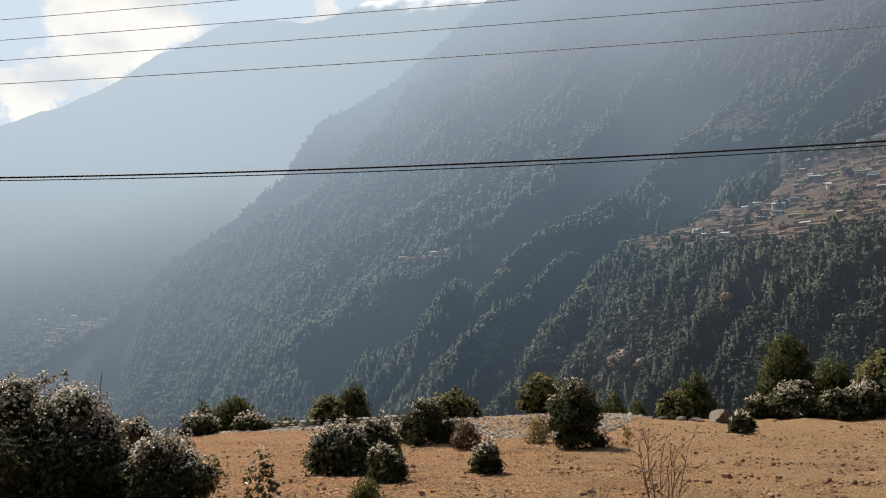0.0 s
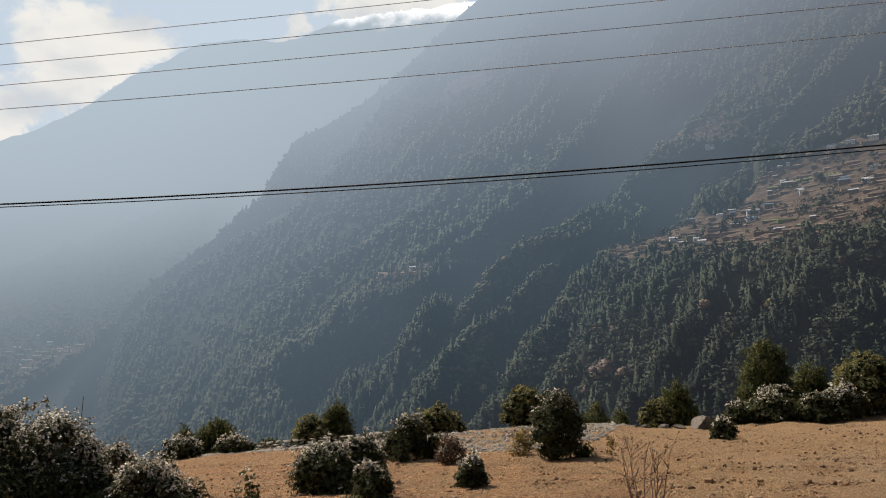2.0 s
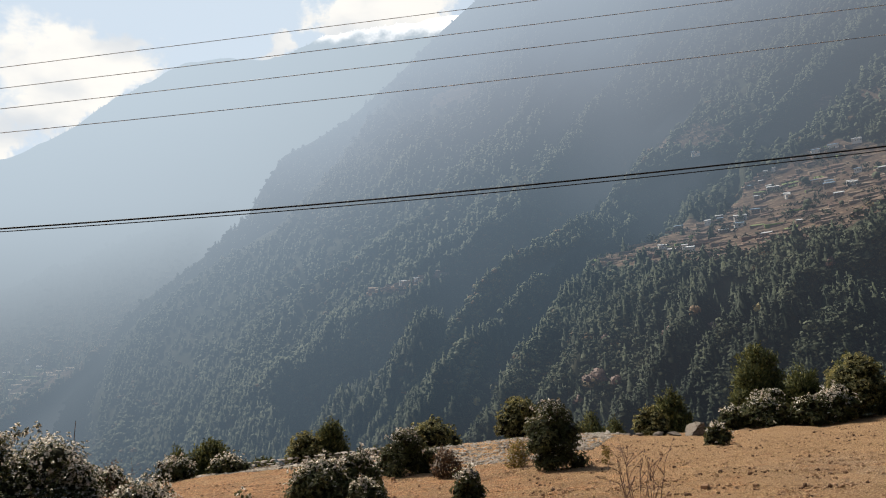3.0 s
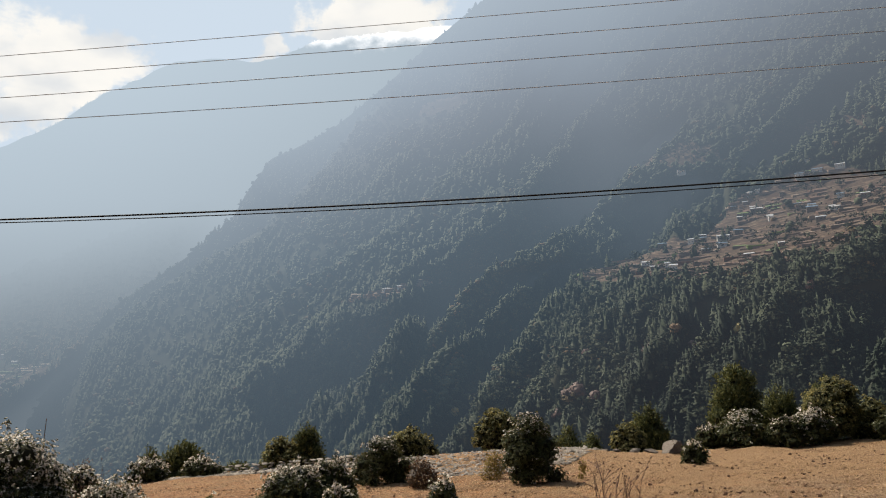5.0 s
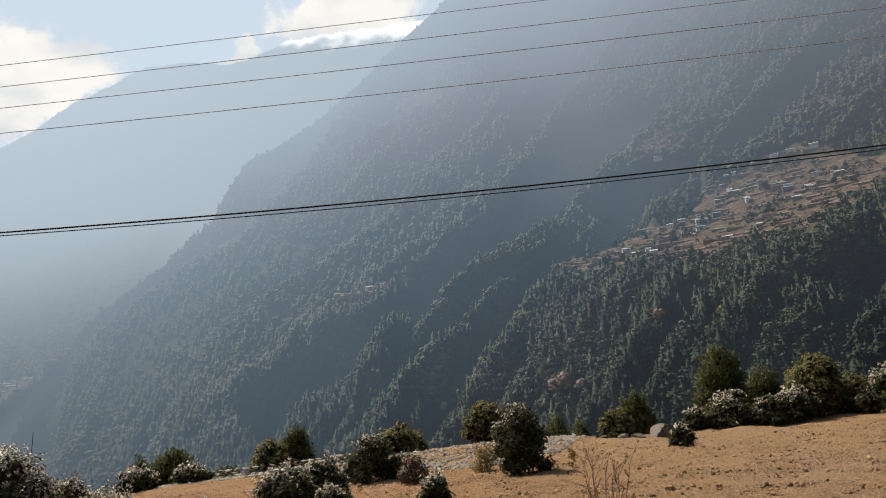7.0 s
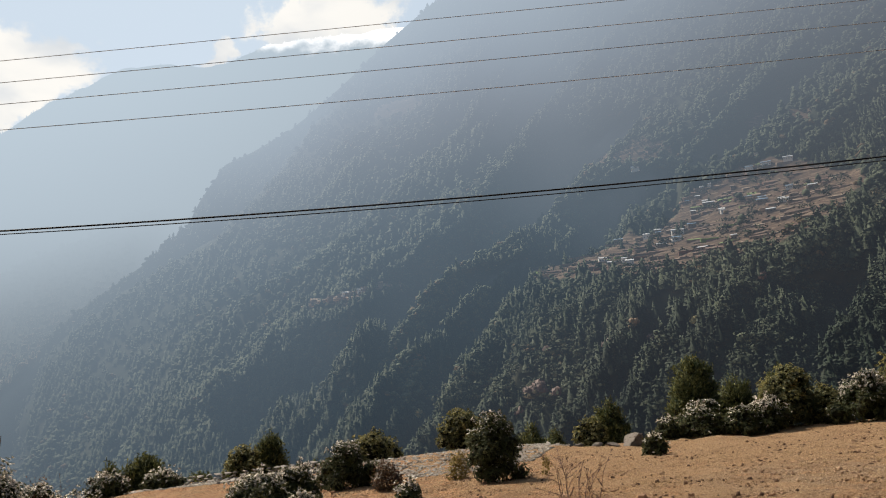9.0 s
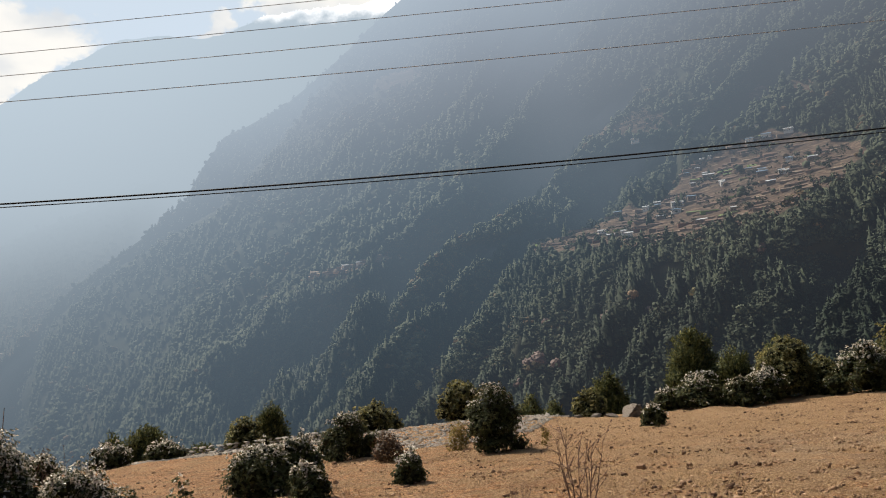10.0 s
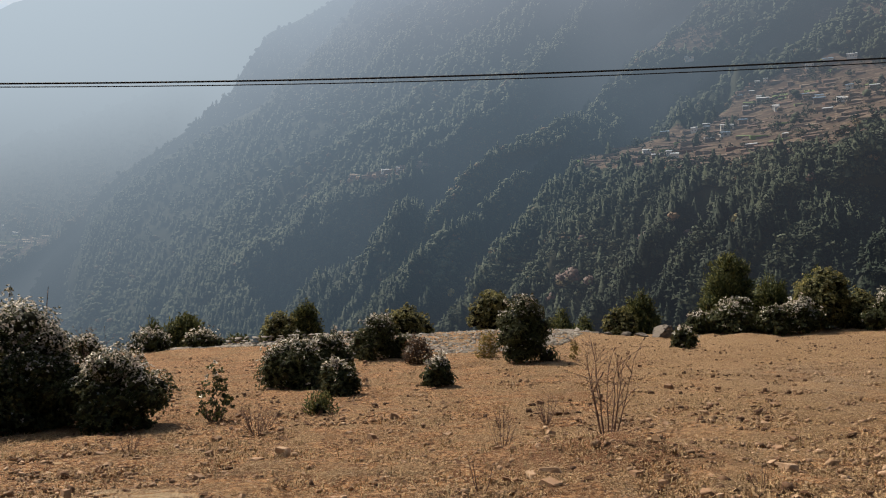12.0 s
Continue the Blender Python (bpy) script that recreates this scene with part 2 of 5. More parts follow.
def forest_material():
    m, k = material("distant_conifer_foliage")
    t = k.node("ShaderNodeAttribute")
    t.attribute_name = "tint"
    n = k.noise(place_of(k), 0.6, 3, 0.6)
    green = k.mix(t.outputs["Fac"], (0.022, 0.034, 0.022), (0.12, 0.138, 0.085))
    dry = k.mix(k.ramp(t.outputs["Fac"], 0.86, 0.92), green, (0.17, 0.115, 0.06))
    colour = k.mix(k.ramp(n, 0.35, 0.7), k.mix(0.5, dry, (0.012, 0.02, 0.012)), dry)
    paint_haze(k, principled(k, colour, 0.8, spec=0.15))
    return m


def distant_plain(name, a, b):
    m, k = material(name)
    n = k.noise(place_of(k), 0.7, 4)
    paint_haze(k, principled(k, k.mix(n, a, b), 0.7))
    return m


def cable_material(name, a, b):
    m, k = material(name)
    n = k.noise(place_of(k), 8.0, 3)
    finish(k, principled(k, k.mix(n, a, b), 0.8, spec=0.15))
    return m


M_GROUND = ground_material()
M_RHODO = leaf_material("rhododendron_leaf", (0.036, 0.05, 0.02), (0.135, 0.145, 0.06), (0.11, 0.078, 0.036), 0.6, 0.2, 0.35)
# pale leaf colour that stands in for sun gloss on crown tops
M_SUNLIT_LEAF = leaf_material("painted_sunlit_leaf", (0.50, 0.455, 0.39), (0.86, 0.81, 0.74), (0.56, 0.47, 0.39), 0.35, 0.9, 0.45)
M_OLIVE = leaf_material("olive_shrub_leaf", (0.026, 0.042, 0.013), (0.42, 0.38, 0.17), (0.26, 0.21, 0.08), 0.55, 0.3, 0.45)
M_RUSSET = leaf_material("russet_leaf", (0.05, 0.03, 0.018), (0.14, 0.08, 0.04), (0.16, 0.08, 0.03), 0.5, 0.3)
M_JUNIPER = leaf_material("juniper_needle", (0.032, 0.048, 0.018), (0.21, 0.21, 0.075), (0.15, 0.135, 0.04), 0.6, 0.2)
# near-black colour painted for the shade deep inside crowns
M_INNER_SHADE = leaf_material("painted_inner_shade", (0.018, 0.02, 0.011), (0.04, 0.04, 0.024), (0.04, 0.033, 0.02), 0.8, 0.1)
M_YELLOW = leaf_material("yellow_dry_leaf", (0.16, 0.12, 0.03), (0.3, 0.22, 0.06), (0.3, 0.2, 0.05), 0.6, 0.2)
M_BARK = bark_material("shrub_bark", (0.05, 0.035, 0.025), (0.14, 0.10, 0.07))
M_TWIG = bark_material("dry_twig", (0.10, 0.06, 0.045), (0.24, 0.15, 0.11))
M_STRAW = bark_material("dry_straw", (0.22, 0.135, 0.065), (0.48, 0.33, 0.175))
M_STONE = stone_material("field_stone", (0.16, 0.095, 0.056), (0.46, 0.315, 0.2), (0.26, 0.15, 0.085))
M_PALE = stone_material("pale_grey_stone", (0.15, 0.135, 0.115), (0.36, 0.335, 0.30), (0.22, 0.185, 0.15))
M_BOULDER = stone_material("lichened_boulder", (0.06, 0.05, 0.041), (0.15, 0.125, 0.103), (0.17, 0.145, 0.12))
M_SLOPE = slope_material()
M_FOREST = forest_material()
M_WHITEWASH = distant_plain("distant_whitewash", (0.72, 0.70, 0.66), (0.5, 0.47, 0.43))
M_RUBBLE = distant_plain("distant_stone_wall", (0.11, 0.085, 0.066), (0.27, 0.22, 0.18))
M_TIN = distant_plain("distant_tin_roof", (0.42, 0.44, 0.47), (0.62, 0.63, 0.64))
M_BLUE = distant_plain("distant_blue_roof", (0.10, 0.17, 0.26), (0.2, 0.27, 0.34))
M_PANE = distant_plain("distant_window", (0.03, 0.035, 0.045), (0.06, 0.06, 0.07))
M_CROP = distant_plain("distant_green_crop", (0.10, 0.16, 0.04), (0.2, 0.26, 0.08))
M_SOIL = distant_plain("distant_terrace_soil", (0.18, 0.127, 0.09), (0.31, 0.235, 0.17))
M_CABLE = cable_material("weathered_black_cable", (0.006, 0.006, 0.007), (0.018, 0.018, 0.02))
M_LINE = cable_material("dull_aluminium_line", (0.25, 0.25, 0.265), (0.36, 0.36, 0.375))

# ---- mesh tools ----


def mesh_from(name, verts, faces, mat, smooth=False, attributes=(), normals=None):
    """A mesh out of numpy arrays: verts (n, 3), faces (m, 3 or 4); normals (n, 3) round off foliage."""
    verts, faces = np.asarray(verts, np.float32), np.asarray(faces, np.int32)
    if normals is not None:
        smooth = True
        a, b, c = verts[faces[:, 0]], verts[faces[:, 1]], verts[faces[:, 2]]
        turned = (np.cross(b - a, c - a) * normals[faces].mean(1)).sum(1) < 0
        faces[turned] = faces[turned][:, ::-1]
    me = bpy.data.meshes.new(name)
    n = faces.shape[1]
    me.vertices.add(len(verts))
    me.vertices.foreach_set("co", verts.ravel())
    me.loops.add(faces.size)
    me.loops.foreach_set("vertex_index", faces.ravel())
    me.polygons.add(len(faces))
    me.polygons.foreach_set("loop_start", np.arange(len(faces), dtype=np.int32) * n)
    me.polygons.foreach_set("loop_total", np.full(len(faces), n, np.int32))
    if smooth:
        me.polygons.foreach_set("use_smooth", np.ones(len(faces), bool))
    for key, values in attributes:
        me.attributes.new(key, "FLOAT", "POINT").data.foreach_set("value", np.asarray(values, np.float32))
    me.update(calc_edges=True)
    if normals is not None:
        me.normals_split_custom_set_from_vertices(normals.tolist())
    else:
        me.validate()
    me.materials.append(mat)
    return me


def part(name, me, parent, label=""):
    ob = new(name, me)
    ob.parent = parent
    return tagged(ob, label)


def hash2(ix, iy, seed):
    h = np.sin(ix * 127.1 + iy * 311.7 + seed * 74.7) * 43758.5453
    return h - np.floor(h)


def value_noise(x, y, seed=0):
    ix, iy = np.floor(x), np.floor(y)
    fx, fy = x - ix, y - iy
    fx, fy = fx * fx * (3 - 2 * fx), fy * fy * (3 - 2 * fy)
    a, b = hash2(ix, iy, seed), hash2(ix + 1, iy, seed)
    c, d = hash2(ix, iy + 1, seed), hash2(ix + 1, iy + 1, seed)
    return (a + (b - a) * fx) * (1 - fy) + (c + (d - c) * fx) * fy - 0.5


def fbm(x, y, octaves=4, seed=0):
    total, amp = 0.0, 1.0
    for i in range(octaves):
        total = total + amp * value_noise(x * 2 ** i, y * 2 ** i, seed + i)
        amp *= 0.5
    return total


def sstep(a, b, x):
    t = np.clip((x - a) / (b - a), 0, 1)
    return t * t * (3 - 2 * t)


def grid_faces(nu, nv):
    i = np.arange((nu - 1) * (nv - 1))
    a = (i // (nv - 1)) * nv + i % (nv - 1)
    return np.stack([a, a + nv, a + nv + 1, a + 1], 1)


# ---- the pasture, one sheet down to the valley and out to the horizon ----


def rim(x):
    """How far ahead the pasture breaks off to the valley."""
    return np.interp(x, [-60, -14, 0, 14, 24, 60], [45, 47, 49, 50, 48, 50])


def ground_z(x, y):
    x, y = np.asarray(x, float), np.asarray(y, float)
    z = np.interp(x, [-80, 0, 10, 25, 80], [-1.8, 0, 0.26, 0.78, 2.3]) + 0.004 * np.clip(y, -50, 60)
    z = z + 0.16 * fbm(x / 9.0, y / 9.0, 3, 3) + 0.05 * fbm(x / 1.7, y / 1.7, 3, 9)
    z = z + 0.35 * fbm(x / 3.1, y / 3.1, 3, 23) * sstep(34, 46, y) * sstep(8, 14, x)
    z = z + 0.34 * np.exp(-((x - 2.7) / 1.3) ** 2 - ((y - 10.7) / 0.95) ** 2)
    bank = np.interp(x, [-16, -11, -4, 2, 7, 10.5, 12.5], [0, 0.32, 0.42, 0.62, 0.72, 0.5, 0])
    z = z + bank * sstep(rim(x) - 11 - 0.25 * x, rim(x) - 2.5, y)
    over = np.clip(y - rim(x), 0, None)
    z = z - np.minimum(0.55 * over * sstep(0, 14, over), 165)
    # an unseen slope rises behind the camera, added to cut the fill light
    z = z + np.minimum(0.45 * np.clip(-y - 8, 0, None) * sstep(0, 20, -y - 8), 700)
    return z - 25 * sstep(120, 700, np.abs(x)) + 8 * fbm(x / 240.0, y / 240.0, 3, 5) * sstep(90, 400, np.hypot(x, y))


def span(stops):
    out = []
    for (a, b, step) in stops:
        out.extend(np.arange(a, b, step))
    return np.array(out + [stops[-1][1]])


def build_ground():
    xs = span([(-4800, -600, 300), (-600, -100, 50), (-100, -26, 4), (-26, -12, 0.5), (-12, 16, 0.13), (16, 46, 0.5), (46, 100, 4), (100, 600, 50), (600, 4800, 300)])
    ys = span([(-4800, -600, 300), (-600, -100, 50), (-100, -4, 4), (-4, 7, 0.5), (7, 20, 0.11), (20, 30, 0.25), (30, 64, 0.4), (64, 160, 4), (160, 600, 40), (600, 4800, 300)])
    gx, gy = np.meshgrid(xs, ys, indexing="ij")
    z = ground_z(gx, gy)
    lumps = sstep(80, 40, np.hypot(gx, gy))
    z = z + lumps * (0.10 * fbm(gx / 0.6, gy / 0.6, 3, 21) + 0.035 * np.abs(fbm(gx / 0.22, gy / 0.22, 2, 27)))
    v = np.stack([gx, gy, z], -1).reshape(-1, 3)
    ob = new("ground", mesh_from("ground", v, grid_faces(len(xs), len(ys)), M_GROUND, True))
    tagged(ob, "dry ochre pasture soil with sparse grass and pebbles", "ground", kind="structure")


build_ground()

# ---- the mountains ----
# Each is a surface over bearing (degrees from straight ahead) and rise (degrees above the pasture).
RIDGE_BEARING = [-45, -31, -26, -23.6, -22.2, -20.5, -18.5, -16.4, -14.2, -11.5, -10.6, -9.6, -8.9, -6.8, -4.4, -2.2, 1.1, 3.2, 6.8, 12, 20, 45]
RIDGE_RISE = [-9, -6, -3, 1.0, 3.9, 6.7, 9.1, 10.7, 12.4, 14.9, 16.7, 18.2, 19.3, 20.2, 21.5, 23.1, 25.7, 27.3, 29.6, 32.5, 35, 36]


# Spurs that run down to the left: bearings and rises along each crest, how far the gully behind it lies back, and how wide that gully is.
SPURS = [
    ([23.3, 25.4, 27.5, 29.9, 34.2], [16.1, 16.6, 17.2, 18.4, 21.2], 80, 4.4),
    ([28.0, 30.5, 33.0, 34.5], [-2.0, 2.5, 6.5, 8.5], 120, 8.5),
    ([3.7, 5.5, 6.8, 8.2, 9.2, 11.1, 13.2, 17.1, 18.6, 20.0, 21.9], [-1.0, 1.7, 3.7, 5.2, 6.7, 8.3, 10.6, 12.0, 13.5, 15.0, 16.0], 115, 5.0),
    ([-2.7, -0.2, 2.4, 5.3, 7.8, 11.1, 14.6], [-1.0, 2.1, 4.3, 6.2, 8.5, 10.5, 11.7], 84, 4.4),
    ([-7.6, -5.7, -2.5, 0.6, 3.9, 7.1, 10.7, 13.5, 16.8, 21.8], [-0.2, 2.1, 4.4, 6.8, 9.2, 10.9, 12.4, 13.8, 16.8, 20.4], 120, 7.5),
    ([-21.7, -20.9, -20.3, -18.8, -15.2, -12.2, -9.1, -5.9, -3.9, -0.6], [-1.7, 1.6, 4.2, 7.6, 10.4, 12.3, 14.4, 17.2, 20.2, 23.3], 60, 6.5),
]


def gullies(b, e):
    """How far the slope falls back behind its spurs: sudden past each crest, then gently forward again to the next."""
    strip = 1 - 0.8 * np.exp(-((b + 0.8) / 3.2) ** 2 - ((e - 9.3) / 1.5) ** 2)
    b = b + 0.55 * fbm(b / 1.3, e / 1.3, 3, 31)
    back = 0.0
    for bearing, rise, deep, wide in SPURS:
        past = np.interp(e, rise, bearing) - b
        ends = sstep(rise[0] - 2.5, rise[0] + 0.5, e) * sstep(rise[-1] + 1.5, rise[-1] - 1.5, e)
        back = back + deep * ends * sstep(-0.1, 0.45, past) * np.clip(1 - past / wide, 0, 1) ** 1.3
    return back * strip


def spur(b, e):
    """Lesser ribs and hollows that run down the slope towards the left."""
    u = b - 0.75 * np.minimum(e, 9) - 1.3 * np.maximum(e - 9, 0) + 1.6 * fbm(b / 7.0, e / 7.0, 2, 31)
    return 1 - np.abs(2 * fbm(u / 3.2, e / 14.0, 3, 41)) * 1.7


def slope_point(b, e):
    b, e = np.asarray(b, float), np.asarray(e, float)
    crest = np.interp(b, RIDGE_BEARING, RIDGE_RISE)
    r = np.interp(b, [-45, -30, -20, -10, 0, 18, 30, 50], [2700, 2200, 1560, 1170, 930, 720, 640, 600])
    r = r * (1 + 1.3 * np.clip((e + 4) / 31, 0, 2) ** 1.25)
    brow = np.interp(b, [-10, 6, 12, 20, 30, 45], [9.0, 10.0, 10.0, 9.7, 10.7, 13.4])
    shelf = sstep(8, 17, b)
    r = r + shelf * 240 * sstep(brow - 0.2, brow + 4.5, e)
    r = r + gullies(b, e) * r / 900.0
    z = 2 + r * np.tan(np.radians(e))
    calm = np.max(np.stack([cleared(b, e), cleared(b, e + 0.8), cleared(b, e + 1.6)]), axis=0)
    quiet = 0.25 + 0.75 * sstep(0.0, 7.0, crest - e)
    z = z + 24 * (spur(b, e) - 0.6) * quiet * (1 - 0.92 * calm) + 12 * fbm(b / 1.6, e / 1.6, 4, 51) * quiet * (1 - 0.8 * calm)
    return np.stack([r * np.sin(np.radians(b)), r * np.cos(np.radians(b)), z], -1)


def cleared(b, e):
    """1 where fields have been cleared from the woods."""
    wob = 0.9 * fbm(b / 1.6, e / 0.9, 4, 61)
    top = np.interp(b, [11.0, 12.8, 14.9, 17, 18.8, 21.9, 22.9, 23.7, 26.5, 29.1, 32, 35], [10.4, 11.0, 11.4, 11.9, 12.4, 12.9, 13.8, 15.0, 15.6, 16.5, 15.8, 14.4])
    low = np.interp(b, [11.0, 12.8, 19.5, 22.9, 26, 30, 33, 35.5], [10.4, 10.1, 9.7, 9.8, 10.1, 10.9, 12.3, 14.0])
    village = np.minimum(top - e, e - low) + 0.5 * wob
    upper = 0.7 - np.hypot((b - 20.5) / 3.2, (e - 17.9) / 1.2) + wob
    far_right = 0.4 - np.hypot((b - 30.5) / 3.5, (e - 18.6) / 1.0) + wob
    strip = 0.36 - np.abs(e - 9.4 - 0.19 * (b + 3.9)) - 0.3 * np.clip(np.abs(b + 0.3) - 2.7, 0, None) + 0.2 * wob
    meadow = 1 - np.hypot((b - 3.9) / 1.9, (e - 22.9 - 0.12 * (b - 3.9)) / 0.65) + 0.3 * wob
    best = np.max(np.stack([village, upper, far_right, strip, meadow]), axis=0)
    return sstep(-0.1, 0.25, best)


def build_slope():
    bs, vs = np.linspace(-45, 45, 620), np.concatenate([np.linspace(0, 1, 170), np.linspace(1.04, 1.4, 8)])
    b, v = np.meshgrid(bs, vs, indexing="ij")
    crest = np.interp(b, RIDGE_BEARING, RIDGE_RISE)
    e = -12 + (crest + 12) * np.minimum(v, 1)
    p = slope_point(b, e)
    back = np.clip(v - 1, 0, None)
    p[..., :2] *= (1 + 0.8 * back)[..., None]
    p[..., 2] -= 900 * back
    me = mesh_from("mountain", p.reshape(-1, 3), grid_faces(len(bs), len(vs)), M_SLOPE, True, [("cleared", cleared(b, e).ravel())])
    tagged(new("mountain", me), "steep hazy mountain slope with woods and terraced fields", "mountain", kind="structure")


FAR = ([-60, -45, -29.7, -27.8, -25.6, -23.2, -21.1, -19, -16.7, -15.6, -13.2, -10.1, -8.2, -6.1, -3.6, 0, 10, 50],
       [8, 11, 16.6, 17.5, 18.7, 20.2, 21.8, 23.2, 24.5, 25.0, 25.4, 25.35, 26.0, 26.95, 27.4, 27.9, 28.4, 28.4], 2900, 4000, 71, 130)
HILL = ([-60, -31, -27, -22.5, -18, -14, -8, 10, 50], [3, 8.0, 9.6, 11.8, 14.0, 16, 17, 14, 14], 1600, 3500, 83, 60)


def spur_edge(e):
    """Bearing of the valley spur's brow; past it the ground turns away into a gully."""
    return np.interp(e, [-8, 1, 3.6, 5, 8.3, 12, 20], [-31, -27.5, -24.2, -22.2, -18.6, -16.0, -12.0])


def far_point(b, v, shape):
    """A far slope over bearing and v, 0 at its foot and 1 on its crest; past 1 it falls away behind."""
    bearing, rise, near, far, seed, relief = shape
    b, v = np.asarray(b, float), np.asarray(v, float)
    crest = np.interp(b, bearing, rise) + 0.25 * fbm(b / 1.2, b * 0 + seed, 4, seed)
    e = -8 + (crest + 8) * np.minimum(v, 1)
    r = near + (far - near) * np.minimum(v, 1) ** (3 if shape is HILL else 1)
    if shape is HILL:
        r = r + 760 * sstep(0.0, 4.5, b - spur_edge(e)) + 60 * fbm(b / 1.5, e / 1.5, 3, 19)
    back = np.clip(v - 1, 0, None)
    z = 2 + r * np.tan(np.radians(e)) + relief * fbm((b - 1.2 * e) / 6.0, e / 14.0, 5, seed + 3) * np.clip(1 - v, 0, 0.6) - 900 * back
    r = r * (1 + 0.3 * back)
    return np.stack([r * np.sin(np.radians(b)), r * np.cos(np.radians(b)), z], -1), e


def farm_land(b, e):
    return 0.75 - np.hypot((b + 24.6) / 3.0, (e - 4.3 - 0.3 * (b + 24.6)) / 0.75) + 0.9 * fbm(b, e * 2, 3, 17)


def build_far(name, shape, label):
    bs, vs = np.linspace(-60, 50, 240), np.concatenate([np.linspace(0, 1, 90), np.linspace(1.05, 1.3, 5)])
    b, v = np.meshgrid(bs, vs, indexing="ij")
    p, e = far_point(b, v, shape)
    farm = sstep(0.0, 0.3, farm_land(b, e)) if shape is HILL else b * 0
    me = mesh_from(name, p.reshape(-1, 3), grid_faces(len(bs), len(vs)), M_SLOPE, True, [("cleared", farm.ravel())])
    tagged(new(name, me), label, "mountain", kind="structure")
    return p[:, 89]


build_slope()
far_crest = build_far("backdrop", FAR, "pale blue-grey far mountain ridge in haze")
build_far("backdrop", HILL, "hazy lower valley slope with woods and small fields")

# ---- woods ----


def skin(v, centre=(0, 0), up=0.08):
    """Outward directions over a crown, so that it is shaded as one soft mass."""
    n = np.array(v, float) - np.array([centre[0], centre[1], 0.0])
    n[:, 2] = up
    return n / np.linalg.norm(n, axis=1)[:, None]


def conifer_template(rng, tiers, sides):
    """Tapered stack of ragged skirts, one high, about 0.36 wide, as vertices and triangles."""
    v, f = [], []
    for i in range(tiers):
        base, top = 0.06 + 0.86 * i / tiers, 0.06 + 0.86 * (i + 1.75) / tiers
        rad = 0.25 * (1 - 0.84 * i / tiers) ** 0.9 * rng.uniform(0.72, 1.22)
        lean = rng.uniform(-0.03, 0.03, 2)
        k = len(v)
        v.append((lean[0], lean[1], min(top, 1.0)))
        turn = rng.uniform(0, 6.28)
        for j in range(sides):
            a = turn + 6.283 * j / sides
            rr = rad * (rng.uniform(0.85, 1.25) if j % 2 else rng.uniform(0.45, 0.7))
            v.append((rr * math.cos(a), rr * math.sin(a), base + rng.uniform(-0.03, 0.03)))
        for j in range(sides):
            f.append((k, k + 1 + j, k + 1 + (j + 1) % sides))
    return np.array(v), np.array(f), skin(v)


def bough_template(rng, tiers, boughs):
    """A fir of separate drooping boughs round its stem, one high."""
    v, f = [], []
    for i in range(tiers):
        s = i / tiers
        z = 0.10 + 0.86 * s
        reach = 0.265 * (1 - 0.95 * s) ** 0.6 * rng.uniform(0.82, 1.12)
        n = max(3, int(boughs * (1 - 0.6 * s)))
        turn = rng.uniform(0, 6.283)
        for j in range(n):
            a = turn + 6.283 * (j + rng.uniform(-0.3, 0.3)) / n
            q = reach * rng.uniform(0.6, 1.25)
            zz = z + rng.uniform(-0.03, 0.03)
            c, d, w = math.cos(a), math.sin(a), 0.02 + 0.24 * q
            k = len(v)
            v += [(0, 0, zz + 0.05 + 0.15 * q), (0.55 * q * c - w * d, 0.55 * q * d + w * c, zz + 0.01), (q * c, q * d, zz - 0.25 * q), (0.55 * q * c + w * d, 0.55 * q * d - w * c, zz + 0.01)]
            f += [(k, k + 1, k + 2), (k, k + 2, k + 3)]
    k = len(v)
    v += [(0, 0, 0.97)] + [(0.17 * math.cos(1.2566 * j), 0.17 * math.sin(1.2566 * j), 0.08) for j in range(5)]
    f += [(k, k + 1 + j, k + 1 + (j + 1) % 5) for j in range(5)]
    k = len(v)
    v += [(0.025, 0, 0.88), (-0.012, 0.02, 0.88), (-0.012, -0.02, 0.88), (0, 0, 1.03)]
    f += [(k, k + 1, k + 3), (k + 1, k + 2, k + 3), (k + 2, k, k + 3)]
    return np.array(v), np.array(f), skin(v)


def clump_template(rng, count):
    """Broadleaf crown of many small leaf clumps round a few lobes."""
    v, f, out = [], [], []
    lobes = [(np.array([rng.uniform(-0.2, 0.2), rng.uniform(-0.2, 0.2), rng.uniform(0.4, 0.75)]), rng.uniform(0.16, 0.27)) for _ in range(5)]
    for i in range(count):
        c, s = lobes[i % 5]
        d = rng.normal(0, 1, 3)
        d[2] = abs(d[2]) * 0.9 - 0.25
        d /= np.linalg.norm(d)
        p = c + d * s * rng.uniform(0.75, 1.1)
        a = np.cross(d, rng.normal(0, 1, 3))
        a *= 0.075 * rng.uniform(0.7, 1.4) / np.linalg.norm(a)
        b = np.cross(d, a) * rng.uniform(0.7, 1.2)
        k = len(v)
        v += [p - a - b * 0.3, p + b - d * 0.03, p + a, p - b - d * 0.04]
        f += [(k, k + 1, k + 2), (k, k + 2, k + 3)]
        o = d + (p - np.array([0, 0, 0.35]))
        out += [o / np.linalg.norm(o)] * 4
    return np.array(v), np.array(f), np.array(out)


